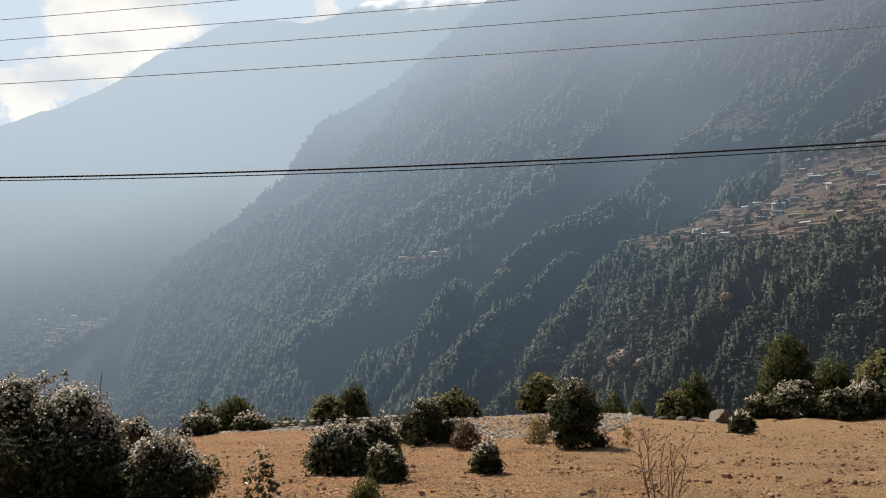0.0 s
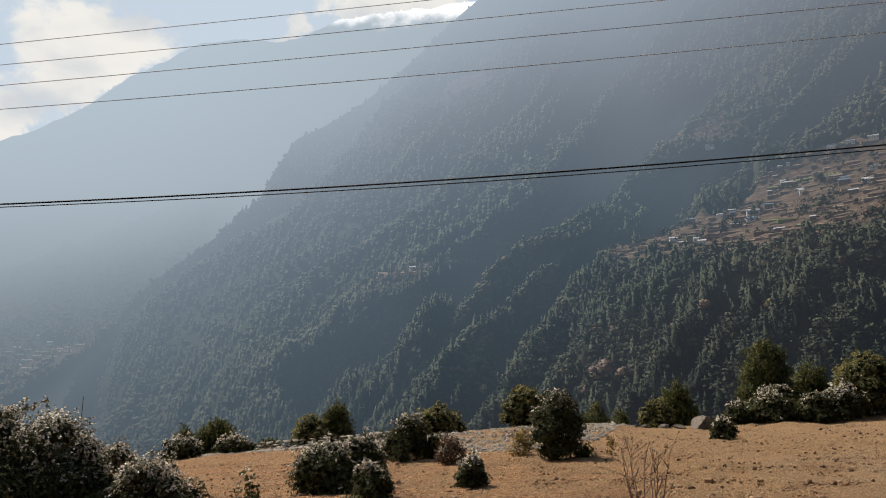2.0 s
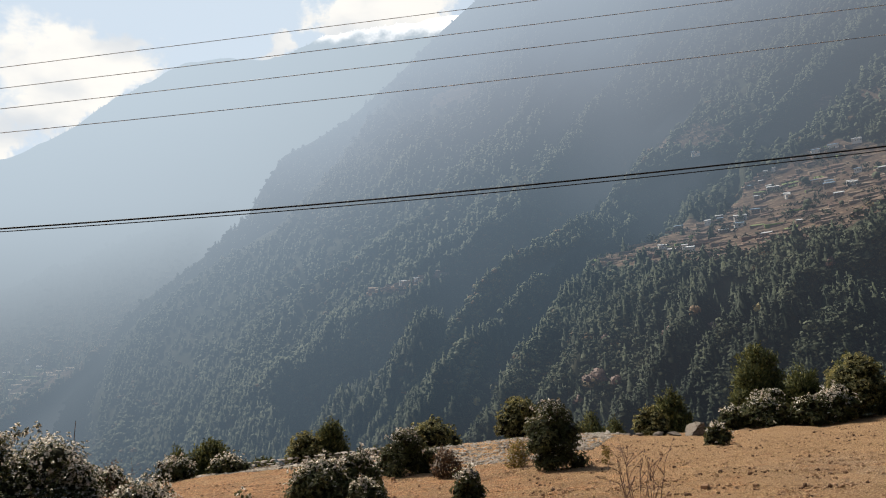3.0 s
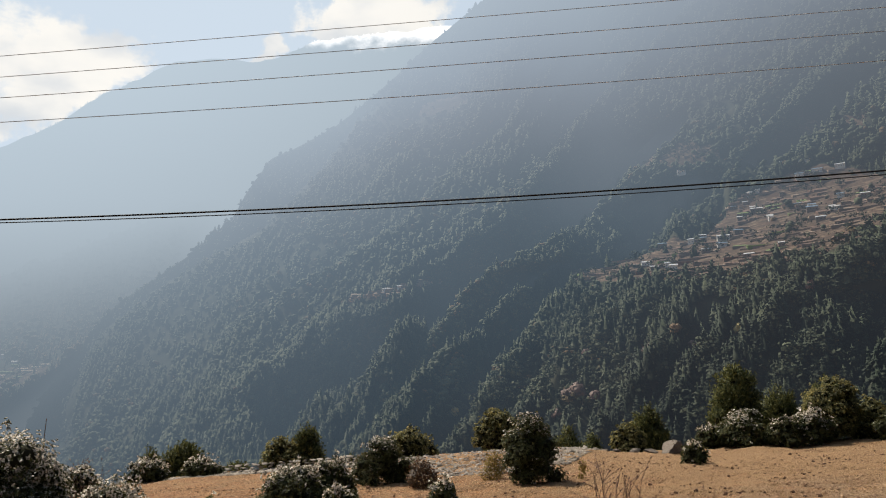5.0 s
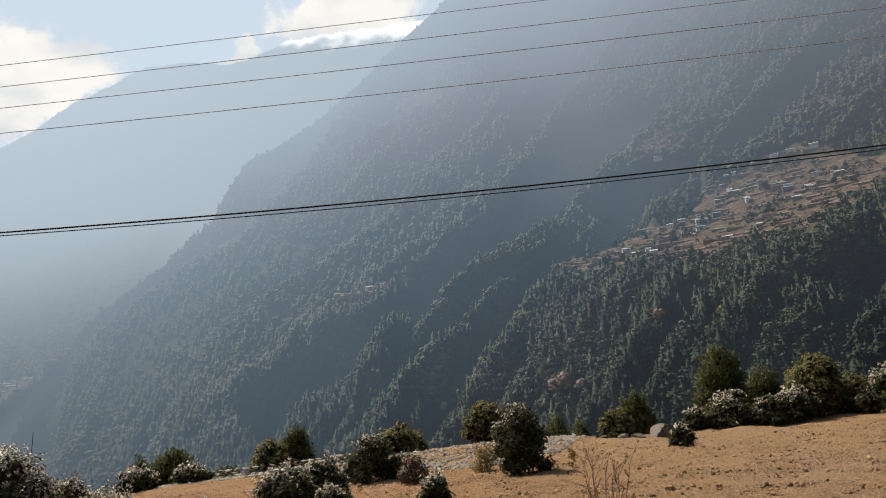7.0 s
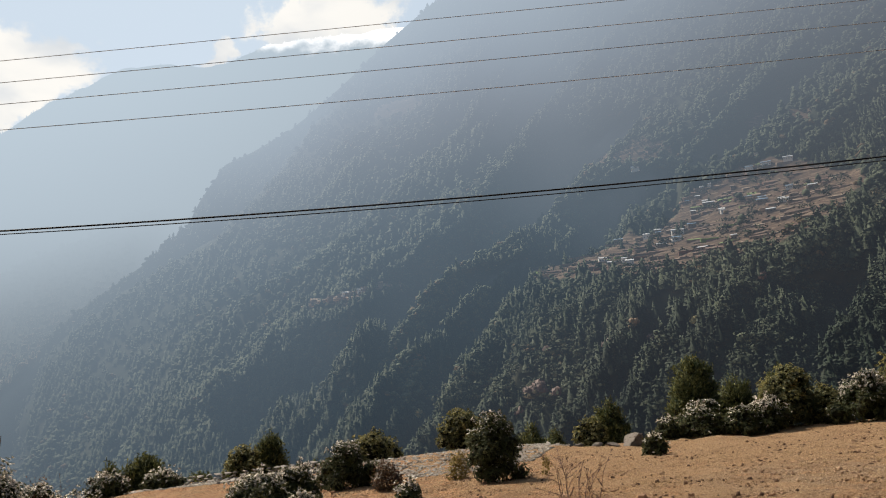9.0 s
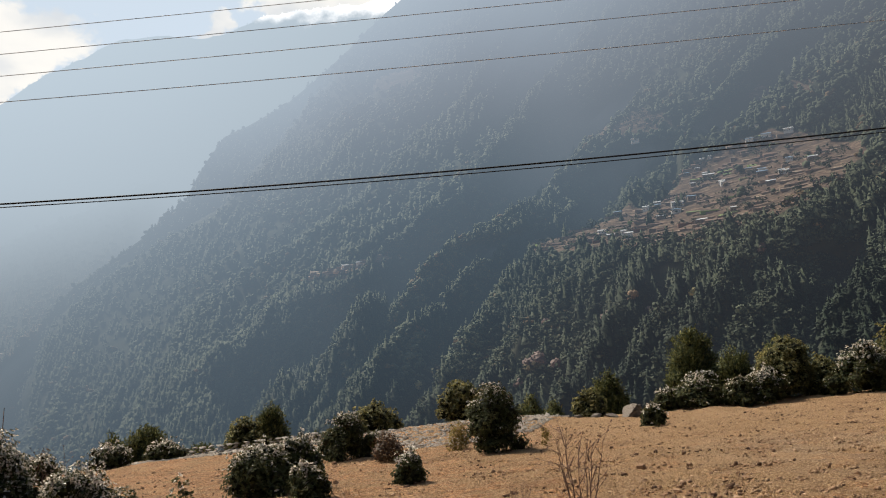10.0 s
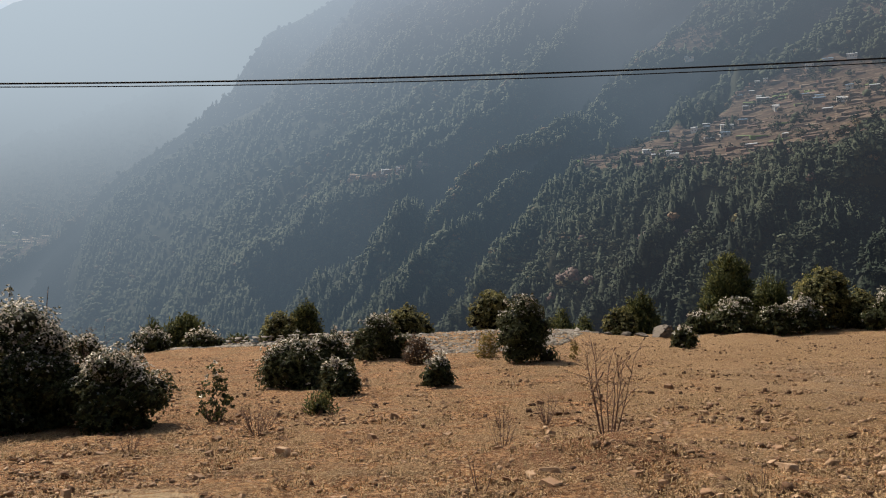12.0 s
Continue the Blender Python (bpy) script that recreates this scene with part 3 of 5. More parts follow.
def round_template(rng):
    """Broadleaf crown of several uneven lobes."""
    v, f, out = [], [], []
    for i in range(2):
        c = np.array([rng.uniform(-0.2, 0.2), rng.uniform(-0.22, 0.22), rng.uniform(0.35, 0.75)])
        s = rng.uniform(0.25, 0.36)
        k = len(v)
        v.append(c + (0, 0, s))
        for ring, (h, w) in enumerate(((0.45, 0.85), (-0.35, 0.95))):
            for j in range(5):
                a = 6.283 * (j + 0.5 * ring) / 5
                q = s * w * rng.uniform(0.7, 1.25)
                v.append(c + (q * math.cos(a), q * math.sin(a), s * h * rng.uniform(0.6, 1.3)))
        for j in range(5):
            n = (j + 1) % 5
            f += [(k, k + 1 + j, k + 1 + n), (k + 1 + j, k + 6 + j, k + 1 + n), (k + 1 + n, k + 6 + j, k + 6 + n)]
        out += [(q - c) / np.linalg.norm(q - c) for q in v[k:]]
    return np.array(v), np.array(f), np.array(out)


def plant(name, places, heights, tints, templates, label, rng, girth=1.0):
    verts, faces, tint, out, base = [], [], [], [], 0
    pick = rng.integers(0, len(templates), len(places))
    turn, wide = rng.uniform(0, 6.283, len(places)), rng.uniform(0.85, 1.35, len(places)) * girth
    for i, (tv, tf, tn) in enumerate(templates):
        m = np.where(pick == i)[0]
        if not len(m):
            continue
        c, s = np.cos(turn[m])[:, None], np.sin(turn[m])[:, None]
        w, h = (heights[m] * wide[m])[:, None], heights[m][:, None]
        x = (tv[:, 0] * c - tv[:, 1] * s) * w + places[m, 0:1]
        y = (tv[:, 0] * s + tv[:, 1] * c) * w + places[m, 1:2]
        z = tv[:, 2] * h + places[m, 2:3] - 0.5
        verts.append(np.stack([x, y, z], -1).reshape(-1, 3))
        out.append(np.stack([tn[:, 0] * c - tn[:, 1] * s, tn[:, 0] * s + tn[:, 1] * c, tn[:, 2] + 0 * c], -1).reshape(-1, 3))
        faces.append((tf[None] + (base + np.arange(len(m)) * len(tv))[:, None, None]).reshape(-1, 3))
        tint.append(np.repeat(tints[m], len(tv)))
        base += len(m) * len(tv)
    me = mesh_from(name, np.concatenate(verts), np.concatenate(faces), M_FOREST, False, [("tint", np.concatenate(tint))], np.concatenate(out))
    tagged(new(name, me), label, "woods", kind="stuff")


def build_woods():
    rng = np.random.default_rng(5)
    n = 180000
    b = rng.uniform(-38, 42, n)
    e = rng.uniform(-4, 34, n)
    crest = np.interp(b, RIDGE_BEARING, RIDGE_RISE)
    keep = e < crest - 0.05
    b, e = b[keep], e[keep]
    p = slope_point(b, e)
    r = np.hypot(p[:, 0], p[:, 1])
    dense = 0.55 + 0.9 * fbm(b / 2.2, e / 2.2, 3, 91) + 0.25 * spur(b, e)
    chance = np.clip(dense, 0.4, 1.0) * np.clip((r / 1180.0) ** 1.8, 0.05, 1) * (1 - 0.99 * np.max([cleared(b, e), cleared(b, e + 0.6) * np.where((b > -5) & (b < 3), 0.95, 0.5), cleared(b, e + 1.0) * np.where((b > -5) & (b < 3), 0.8, 0.0)], axis=0))
    keep = rng.uniform(0, 1, len(b)) < chance * WOODS * (1 - 0.2 * sstep(1150, 820, r))
    p, r, b, e = p[keep], r[keep], b[keep], e[keep]
    stand = fbm(b / 3.0, e / 3.0, 3, 95)
    leafy = rng.uniform(0, 1, len(p)) < np.clip(0.44 + 1.4 * stand, 0.06, 0.85)
    # painted by distance: near stands tinted dark for shade, mid-slope ones lighter for sun
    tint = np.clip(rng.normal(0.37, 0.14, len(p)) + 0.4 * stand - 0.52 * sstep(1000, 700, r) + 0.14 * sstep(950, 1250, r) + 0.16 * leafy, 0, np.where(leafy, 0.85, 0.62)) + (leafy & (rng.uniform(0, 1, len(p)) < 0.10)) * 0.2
    h = np.clip(rng.gamma(7, 1.0, len(p)) * 1.9 + 5, 9, 26) * (1 + 0.2 * sstep(1150, 820, r))
    fine = [bough_template(rng, 9, 9) for _ in range(14)]
    leaves = [clump_template(rng, 34) for _ in range(10)]
    middle = [bough_template(rng, 6, 7) for _ in range(10)]
    plain = [conifer_template(rng, 4, 6) for _ in range(8)]
    crowns = [round_template(rng) for _ in range(8)]
    near, mid = r < 880, (r >= 880) & (r < 1400)
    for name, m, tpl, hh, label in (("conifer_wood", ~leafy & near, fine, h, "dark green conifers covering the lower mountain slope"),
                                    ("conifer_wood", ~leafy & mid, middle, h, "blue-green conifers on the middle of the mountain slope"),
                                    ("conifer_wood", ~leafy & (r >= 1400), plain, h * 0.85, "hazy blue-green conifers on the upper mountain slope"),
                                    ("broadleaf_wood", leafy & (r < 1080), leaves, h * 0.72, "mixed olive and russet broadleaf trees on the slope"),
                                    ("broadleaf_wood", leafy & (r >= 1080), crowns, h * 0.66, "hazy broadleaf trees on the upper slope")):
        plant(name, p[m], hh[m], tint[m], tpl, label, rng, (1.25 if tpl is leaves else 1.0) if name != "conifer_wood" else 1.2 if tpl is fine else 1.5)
    # low shrubs between the trees and over the field edges
    m = rng.integers(0, len(p), 3000)
    q = p[m] + rng.normal(0, 5.0, (len(m), 3)) * np.array([1, 1, 0.0])
    plant("broadleaf_wood", q[r[m] < 1400], rng.uniform(4, 9, (r[m] < 1400).sum()), np.clip(tint[m] + rng.normal(0.1, 0.15, len(m)), 0, 0.95)[r[m] < 1400], leaves, "olive and brown undergrowth on the slope", rng)
    bb, ee = rng.uniform(12, 36, 6000), rng.uniform(9.5, 19, 6000)
    ok = (cleared(bb, ee) > 0.3) & (rng.uniform(0, 1, 6000) < 0.36 + 1.3 * fbm(bb / 1.2, ee / 0.5, 2, 33))
    q = slope_point(bb[ok], ee[ok])
    plant("broadleaf_wood", q, rng.gamma(4, 1.3, len(q)) + 1.5, rng.uniform(0.0, 0.6, len(q)), leaves, "dark scattered bushes among the terraces", rng)
    i = rng.uniform(0, len(far_crest) - 1, 1500)
    a = i.astype(int)
    q = far_crest[a] + (far_crest[a + 1] - far_crest[a]) * (i - a)[:, None]
    gate = rng.uniform(0, 1, len(q)) < np.clip(0.2 + 2.2 * fbm(i / 9, i * 0, 3, 15), 0.03, 1)
    plant("far_woods", q[gate], rng.uniform(4, 12, gate.sum()), rng.uniform(0.2, 0.6, gate.sum()), plain, "tiny trees along a far ridge line", rng)
    bb, vv = rng.uniform(-36, -12, 17000), rng.uniform(0.12, 1.0, 17000)
    q, ee = far_point(bb, vv, HILL)
    ok = (bb < spur_edge(ee) + 0.2) | (rng.uniform(0, 1, 17000) < 0.85)
    ok &= (farm_land(bb, ee) < 0) | (rng.uniform(0, 1, 17000) < 0.12)
    ok &= rng.uniform(0, 1, 17000) < 0.75 + 0.8 * fbm(bb, ee, 3, 29)
    plant("far_woods", q[ok], rng.uniform(11, 27, ok.sum()), np.clip(rng.normal(0.85, 0.2, ok.sum()), 0, 1), crowns[:3] + plain, "hazy olive woods on the lower valley slope", rng)


WOODS = 0.53
build_woods()

# ---- shrubs ----


def tube(points, radii, sides=6):
    """Tapered tube along points, as vertices and quads."""
    v, f = [], []
    pts = [Vector(p) for p in points]
    for i, p in enumerate(pts):
        way = (pts[min(i + 1, len(pts) - 1)] - pts[max(i - 1, 0)]).normalized()
        a = way.orthogonal().normalized()
        c = way.cross(a)
        for j in range(sides):
            t = 6.283 * j / sides
            v.append(p + (a * math.cos(t) + c * math.sin(t)) * float(radii[i]))
    for i in range(len(pts) - 1):
        for j in range(sides):
            n = (j + 1) % sides
            f.append((i * sides + j, i * sides + n, (i + 1) * sides + n, (i + 1) * sides + j))
    return v, f


def limb(rng, start, end, thick, steps=5, bend=0.12):
    a, b = np.array(start, float), np.array(end, float)
    n = np.linalg.norm(b - a)
    pts, rad = [], []
    for i in range(steps + 1):
        s = i / steps
        pts.append(a + (b - a) * s + rng.normal(0, bend * n * 0.35, 3) * math.sin(math.pi * s))
        rad.append(thick * (1 - 0.8 * s))
    return tube(pts, rad)


def lobes_of(rng, shape, w, h):
    """Ellipsoids (centre, radii) that the foliage follows."""
    out = []
    if shape == "cone":
        for i in range(9):
            s = i / 9
            r = 0.52 * w * (1 - 0.94 * s) ** 0.9
            for j in range(4 if s < 0.7 else 2):
                a, q, t = 1.57 * j + 0.8 * i + rng.uniform(-0.4, 0.4), r * rng.uniform(0.3, 0.75), r * rng.uniform(0.4, 0.65)
                out.append(((q * math.cos(a), q * math.sin(a), h * (0.10 + 0.82 * s + rng.uniform(-0.03, 0.03))), (t, t, h * rng.uniform(0.07, 0.12))))
        return out
    lean = 0.34 if shape == "dome" else 0.42
    out.append(((0, 0, h * lean), (w * 0.37, w * 0.36, h * (0.86 - lean) * 0.95)))
    for i in range(30):
        a, s = 2.4 * i + rng.uniform(-0.5, 0.5), (i + rng.uniform(0, 1)) / 30
        z = h * (0.08 + 0.78 * s * rng.uniform(0.8, 1.12))
        q = w * rng.uniform(0.22, 0.43) * math.sqrt(max(0.06, 1 - (1.02 * s) ** (2.4 if shape == "dome" else 3.0)))
        r = rng.uniform(0.065, 0.165) * min(w, h * 1.3)
        out.append(((q * math.cos(a), 0.85 * q * math.sin(a), z), (r * 1.15, r * 1.1, min(r, max(0.06, h - z)))))
    # young shoots stand out of the crown
    for i in range(int(5 + 5 * w)):
        a, s = rng.uniform(0, 6.283), rng.uniform(0, 1) ** 0.6
        q = 0.40 * w * s
        z = h * (0.32 + 0.66 * math.sqrt(1 - 0.94 * s * s)) + min(h, 1.3) * rng.uniform(-0.08, 0.09)
        out.append(((q * math.cos(a), 0.85 * q * math.sin(a), z), (0.06, 0.06, 0.16)))
    return out


def leaf_arrays(rng, lobes, per_area, leaf, kind, w, h):
    """Blades in whorls over the lobes: vertices and quads."""
    tips, outs = [], []
    for c, r in lobes:
        c, r = np.array(c), np.array(r)
        area = 4 * math.pi * ((r[0] * r[1]) ** 1.6 / 3 + (r[0] * r[2]) ** 1.6 / 3 + (r[1] * r[2]) ** 1.6 / 3) ** (1 / 1.6)
        n = int(area * per_area * 1.7)
        d = rng.normal(0, 1, (n, 3))
        d /= np.linalg.norm(d, axis=1)[:, None]
        d = d[d[:, 2] > -0.9]
        depth = 1 - 0.5 * rng.uniform(0, 1, len(d)) ** 2.2
        p = c + d * r * depth[:, None] * (1 + 0.10 * rng.normal(0, 1, len(d)))[:, None]
        tips.append(p)
        outs.append(d / r)
    p, o = np.concatenate(tips), np.concatenate(outs)
    keep = p[:, 2] > 0.02
    for c, r in lobes:
        inside = np.linalg.norm((p - np.array(c)) / np.array(r), axis=1)
        keep &= ~((inside < 0.55) & (rng.uniform(0, 1, len(p)) < 0.9))
    p, o = p[keep], o[keep]
    o = o / np.linalg.norm(o, axis=1)[:, None]
    whole = (p - np.array([0, 0, 0.3 * h])) / np.array([w * w, w * w, 3.0 * h * h])
    whole = whole / (np.linalg.norm(whole, axis=1)[:, None] + 1e-9) + 0.35 * o
    o = o + np.array([0, 0, 0.45])
    o /= np.linalg.norm(o, axis=1)[:, None]
    many = {"whorl": 7, "spray": 5, "loose": 4}[kind]
    p, o, whole = np.repeat(p, many, 0), np.repeat(o, many, 0), np.repeat(whole, many, 0)
    n = len(p)
    side = np.cross(o, rng.normal(0, 1, (n, 3)))
    side /= np.linalg.norm(side, axis=1)[:, None] + 1e-9
    rise = {"whorl": rng.uniform(0.1, 1.1, n), "spray": rng.uniform(0.5, 1.6, n), "loose": rng.uniform(-0.4, 0.9, n)}[kind][:, None]
    way = side + o * rise
    if kind == "spray":
        way = way + np.array([0, 0, 0.7])
    way /= np.linalg.norm(way, axis=1)[:, None]
    across = np.cross(way, o)
    across /= np.linalg.norm(across, axis=1)[:, None] + 1e-9
    up = np.cross(across, way)
    size = leaf * rng.uniform(0.6, 1.25, n)[:, None]
    wide = size * {"whorl": 0.27, "spray": 0.16, "loose": 0.22}[kind]
    if kind != "whorl":
        p = p + rng.normal(0, leaf * 0.5, (n, 3))
    base, tip = p, p + way * size - up * size * 0.06
    mid = p + way * size * 0.55 + up * size * 0.04
    v = np.stack([base, mid - across * wide + up * wide * 0.35, tip, mid + across * wide + up * wide * 0.35], 1).reshape(-1, 3)
    k = np.arange(n)[:, None] * 4
    f = np.concatenate([k + np.array([[0, 1, 2]]), k + np.array([[0, 2, 3]])], 0)
    up *= np.sign((up * o).sum(1))[:, None] + 1e-6
    lie = whole * {"whorl": 0.3, "spray": 0.7, "loose": 0.4}[kind] + up
    lie /= np.linalg.norm(lie, axis=1)[:, None]
    return v, f, np.repeat(lie, 4, 0)


def core_shape():
    bm = bmesh.new()
    bmesh.ops.create_icosphere(bm, subdivisions=2, radius=1.0)
    v, f = np.array([p.co[:] for p in bm.verts]), np.array([[q.index for q in t.verts] for t in bm.faces])
    bm.free()
    return v, f


CORE_V, CORE_F = core_shape()


def shrub(name, x, y, w, h, seed, label, shape="dome", mat=None, leaf=0.12, per_area=26, kind="whorl", stems=4, category="shrub", group="", sink=0.0, base=None, tips=0.87):
    rng = np.random.default_rng(seed)
    z = float(ground_z(x, y)) if base is None else base
    thing = new(name)
    thing.location = (x, y, z - 0.03 - sink)
    tagged(thing, label, category, group)
    lobes = lobes_of(rng, shape, w, h)
    if shape == "cone":
        v, f = limb(rng, (0, 0, -0.1), (0, 0, h * 0.9), 0.035 * h, 6, 0.02)
        part("trunk", mesh_from("trunk", v, f, M_BARK, True), thing)
    for i in range(stems):
        c = lobes[(i * 2 + 1) % len(lobes)][0]
        foot = (0.12 * c[0] + rng.normal(0, 0.04), 0.12 * c[1] + rng.normal(0, 0.04), -0.08 if shape != "cone" else c[2] * 0.8)
        v, f = limb(rng, foot, c, 0.018 + 0.012 * h)
        part("branch", mesh_from("branch", v, f, M_BARK, True), thing)
    # solid dark lumps, added to block sun and darken the crown's inside
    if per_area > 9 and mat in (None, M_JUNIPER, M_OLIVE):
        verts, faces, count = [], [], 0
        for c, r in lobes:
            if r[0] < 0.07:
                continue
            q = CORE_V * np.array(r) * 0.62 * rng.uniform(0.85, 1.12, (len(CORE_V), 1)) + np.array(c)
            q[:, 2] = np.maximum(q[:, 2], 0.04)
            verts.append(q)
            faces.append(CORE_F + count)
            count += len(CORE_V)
        part("inner_growth", mesh_from("inner_growth", np.concatenate(verts), np.concatenate(faces), M_INNER_SHADE), thing, "dark solid core painted as shade within the crown")
    v, f, lie = leaf_arrays(rng, lobes, per_area, leaf, kind, w, h)
    if mat is None or mat is M_RHODO:
        # sunlight painted as pale leaves, more of them the higher on the crown
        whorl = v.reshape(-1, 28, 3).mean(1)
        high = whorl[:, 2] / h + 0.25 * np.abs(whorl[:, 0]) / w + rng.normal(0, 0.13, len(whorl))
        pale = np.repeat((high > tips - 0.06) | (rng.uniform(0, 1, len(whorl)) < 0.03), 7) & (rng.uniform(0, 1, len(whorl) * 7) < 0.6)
        for name, chosen, leaf_mat, about in (("crown", ~pale, M_RHODO, ""), ("pale_leaves", pale, M_SUNLIT_LEAF, "leaves painted pale for sunlight on the crown's top")):
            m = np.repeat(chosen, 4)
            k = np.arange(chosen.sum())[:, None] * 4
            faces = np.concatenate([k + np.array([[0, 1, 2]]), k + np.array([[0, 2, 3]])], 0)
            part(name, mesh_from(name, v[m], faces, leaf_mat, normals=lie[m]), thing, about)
    else:
        part("crown", mesh_from("crown", v, f, mat, normals=lie), thing)
    return thing


RHODO = "dark rhododendron bush with glossy leaves on dry pasture"
# x, y, width, height, seed, shape
for x, y, w, h, seed, shape, per in (
        (-7.9, 16.3, 4.4, 2.65, 10, "tall", 34), (-6.75, 16.1, 2.2, 1.95, 2, "dome", 34), (-5.2, 15.8, 2.1, 1.58, 3, "dome", 38),
        (-2.75, 22.6, 2.5, 1.35, 4, "dome", 40), (-1.75, 23.4, 1.6, 1.55, 44, "dome", 40), (-1.35, 20.5, 1.15, 0.85, 5, "dome", 46),
        (-0.69, 34.0, 2.4, 1.85, 6, "tall", 34), (1.14, 21.9, 0.95, 0.85, 7, "dome", 40), (4.6, 29.4, 2.3, 2.5, 8, "tall", 38)):
    shrub("rhododendron_bush", x, y, w, h, seed, RHODO, shape, None, 0.058 if y < 17 else 0.072, per * (2.2 if y < 17 else 1.45), group="rhododendrons on the pasture", tips=(0.83 if x < -7.5 else 0.74) if y < 17 else 0.88 if y < 25 else 0.97)
RIMLABEL = "sunlit rhododendron thicket along the pasture's rim"
for x, y, w, h, seed, shape in (
        (-12.9, 44.5, 2.6, 1.35, 11, "dome"), (-10.6, 46.2, 2.6, 1.1, 12, "dome"), (-14.2, 38.5, 2.0, 1.25, 13, "dome"), (0.7, 48.4, 3.4, 1.75, 14, "dome"),
        (5.9, 48.6, 2.8, 2.4, 15, "dome"), (13.2, 47.6, 2.4, 1.7, 16, "dome"), (19.3, 45.8, 2.9, 1.75, 17, "dome"), (21.6, 45.6, 2.6, 1.7, 18, "dome"),
        (20.0, 47.2, 3.0, 2.2, 19, "dome"), (25.4, 47.2, 4.2, 3.7, 20, "dome"), (23.2, 45.6, 2.7, 2.1, 21, "dome"), (27.9, 47.6, 3.0, 2.7, 22, "dome"),
        (28.5, 44.2, 4.2, 2.9, 23, "dome"), (31.8, 46.0, 3.4, 4.2, 24, "tall"), (12.5, 34.9, 1.25, 0.95, 25, "dome"), (17.6, 46.6, 2.0, 1.3, 26, "dome"), (33.0, 43.0, 3.0, 2.2, 27, "dome")):
    if seed in (14, 15, 16, 20, 22, 24):
        shrub("olive_bush", x, y, w, h, seed, "dense olive green bush at the pasture's rim", shape, M_OLIVE, 0.14, 15, group="bushes along the rim")
    else:
        shrub("rhododendron_bush", x, y, w, h, seed, RIMLABEL, shape, None, 0.125, 15, group="rhododendrons along the rim", tips=0.7 if x < 0 else 0.74 if x > 23 else 0.9)
for x, y, w, h, seed, top in ((-5.75, 53.4, 2.4, 3.2, 31, 2.75), (-12.6, 50.5, 3.0, 2.8, 32, 1.9), (-15.0, 52.0, 1.5, 3.0, 33, 1.65), (-9.3, 50.0, 1.8, 2.0, 34, 0.8), (23.5, 50.0, 2.9, 4.0, 46, 4.4), (26.2, 49.6, 2.6, 3.6, 50, 4.9)):
    shrub("juniper_bush", x, y, w, h, seed, "olive green juniper bush below the pasture's rim", "dome", M_JUNIPER, 0.24, 17, "spray", base=top - h)
shrub("olive_bush", -7.05, 52.6, 3.2, 2.9, 58, "dense olive green bush at the pasture's rim", "dome", M_OLIVE, 0.15, 17, group="bushes along the rim", base=-0.62)
for x, y, w, h, seed, top, leaf in (
        (10.75, 53.0, 3.7, 3.8, 41, 2.55, 0.2), (12.7, 54.5, 3.0, 3.4, 42, 2.1, 0.2), 
        (15.6, 53.2, 2.6, 3.8, 43, 3.3, 0.22), (16.2, 53.0, 3.2, 4.2, 49, 3.9, 0.22), (-2.9, 52.0, 1.1, 2.2, 47, 1.2, 0.2), (-7.9, 51.5, 0.9, 2.0, 48, 1.2, 0.2)):
    shrub("juniper_tree", x, y, w, h, seed, "small conical juniper tree with yellow-green foliage", "cone", M_JUNIPER, leaf, 18, "spray", 6, "tree", "junipers at the rim", base=top - h)
shrub("juniper_tree", 20.55, 49.5, 3.5, 5.2, 45, "small rounded juniper tree with yellow-green foliage", "tall", M_JUNIPER, 0.24, 20, "spray", 6, "tree", "junipers at the rim", base=0.6)
shrub("russet_bush", 0.9, 31.2, 1.25, 0.95, 51, "small russet-brown bush beside the stone bank", "dome", M_RUSSET, 0.11, 34, "loose")
shrub("yellow_bush", 3.65, 32.2, 0.95, 1.0, 52, "small yellowing bush beside a rhododendron", "dome", M_YELLOW, 0.10, 30, "loose")
shrub("yellow_sprig", 6.6, 29.9, 0.3, 0.55, 53, "tiny yellow sprig growing in dry soil", "tall", M_YELLOW, 0.09, 40, "loose", 2)
shrub("sapling", -3.48, 16.4, 0.7, 1.0, 57, "sparse leggy rhododendron sapling with upright stems", "tall", M_RHODO, 0.085, 16, "whorl", 7, tips=1.1)
shrub("russet_bush", -14.6, 40.2, 1.4, 1.5, 55, "thin reddish bush behind the rhododendrons", "dome", M_RUSSET, 0.10, 9, "loose", 6)
shrub("herb_clump", -1.5, 16.9, 0.62, 0.30, 56, "low olive herb clump on dry soil", "dome", M_JUNIPER, 0.09, 60, "spray", 3, "herb")

# ---- dry twigs and tufts ----


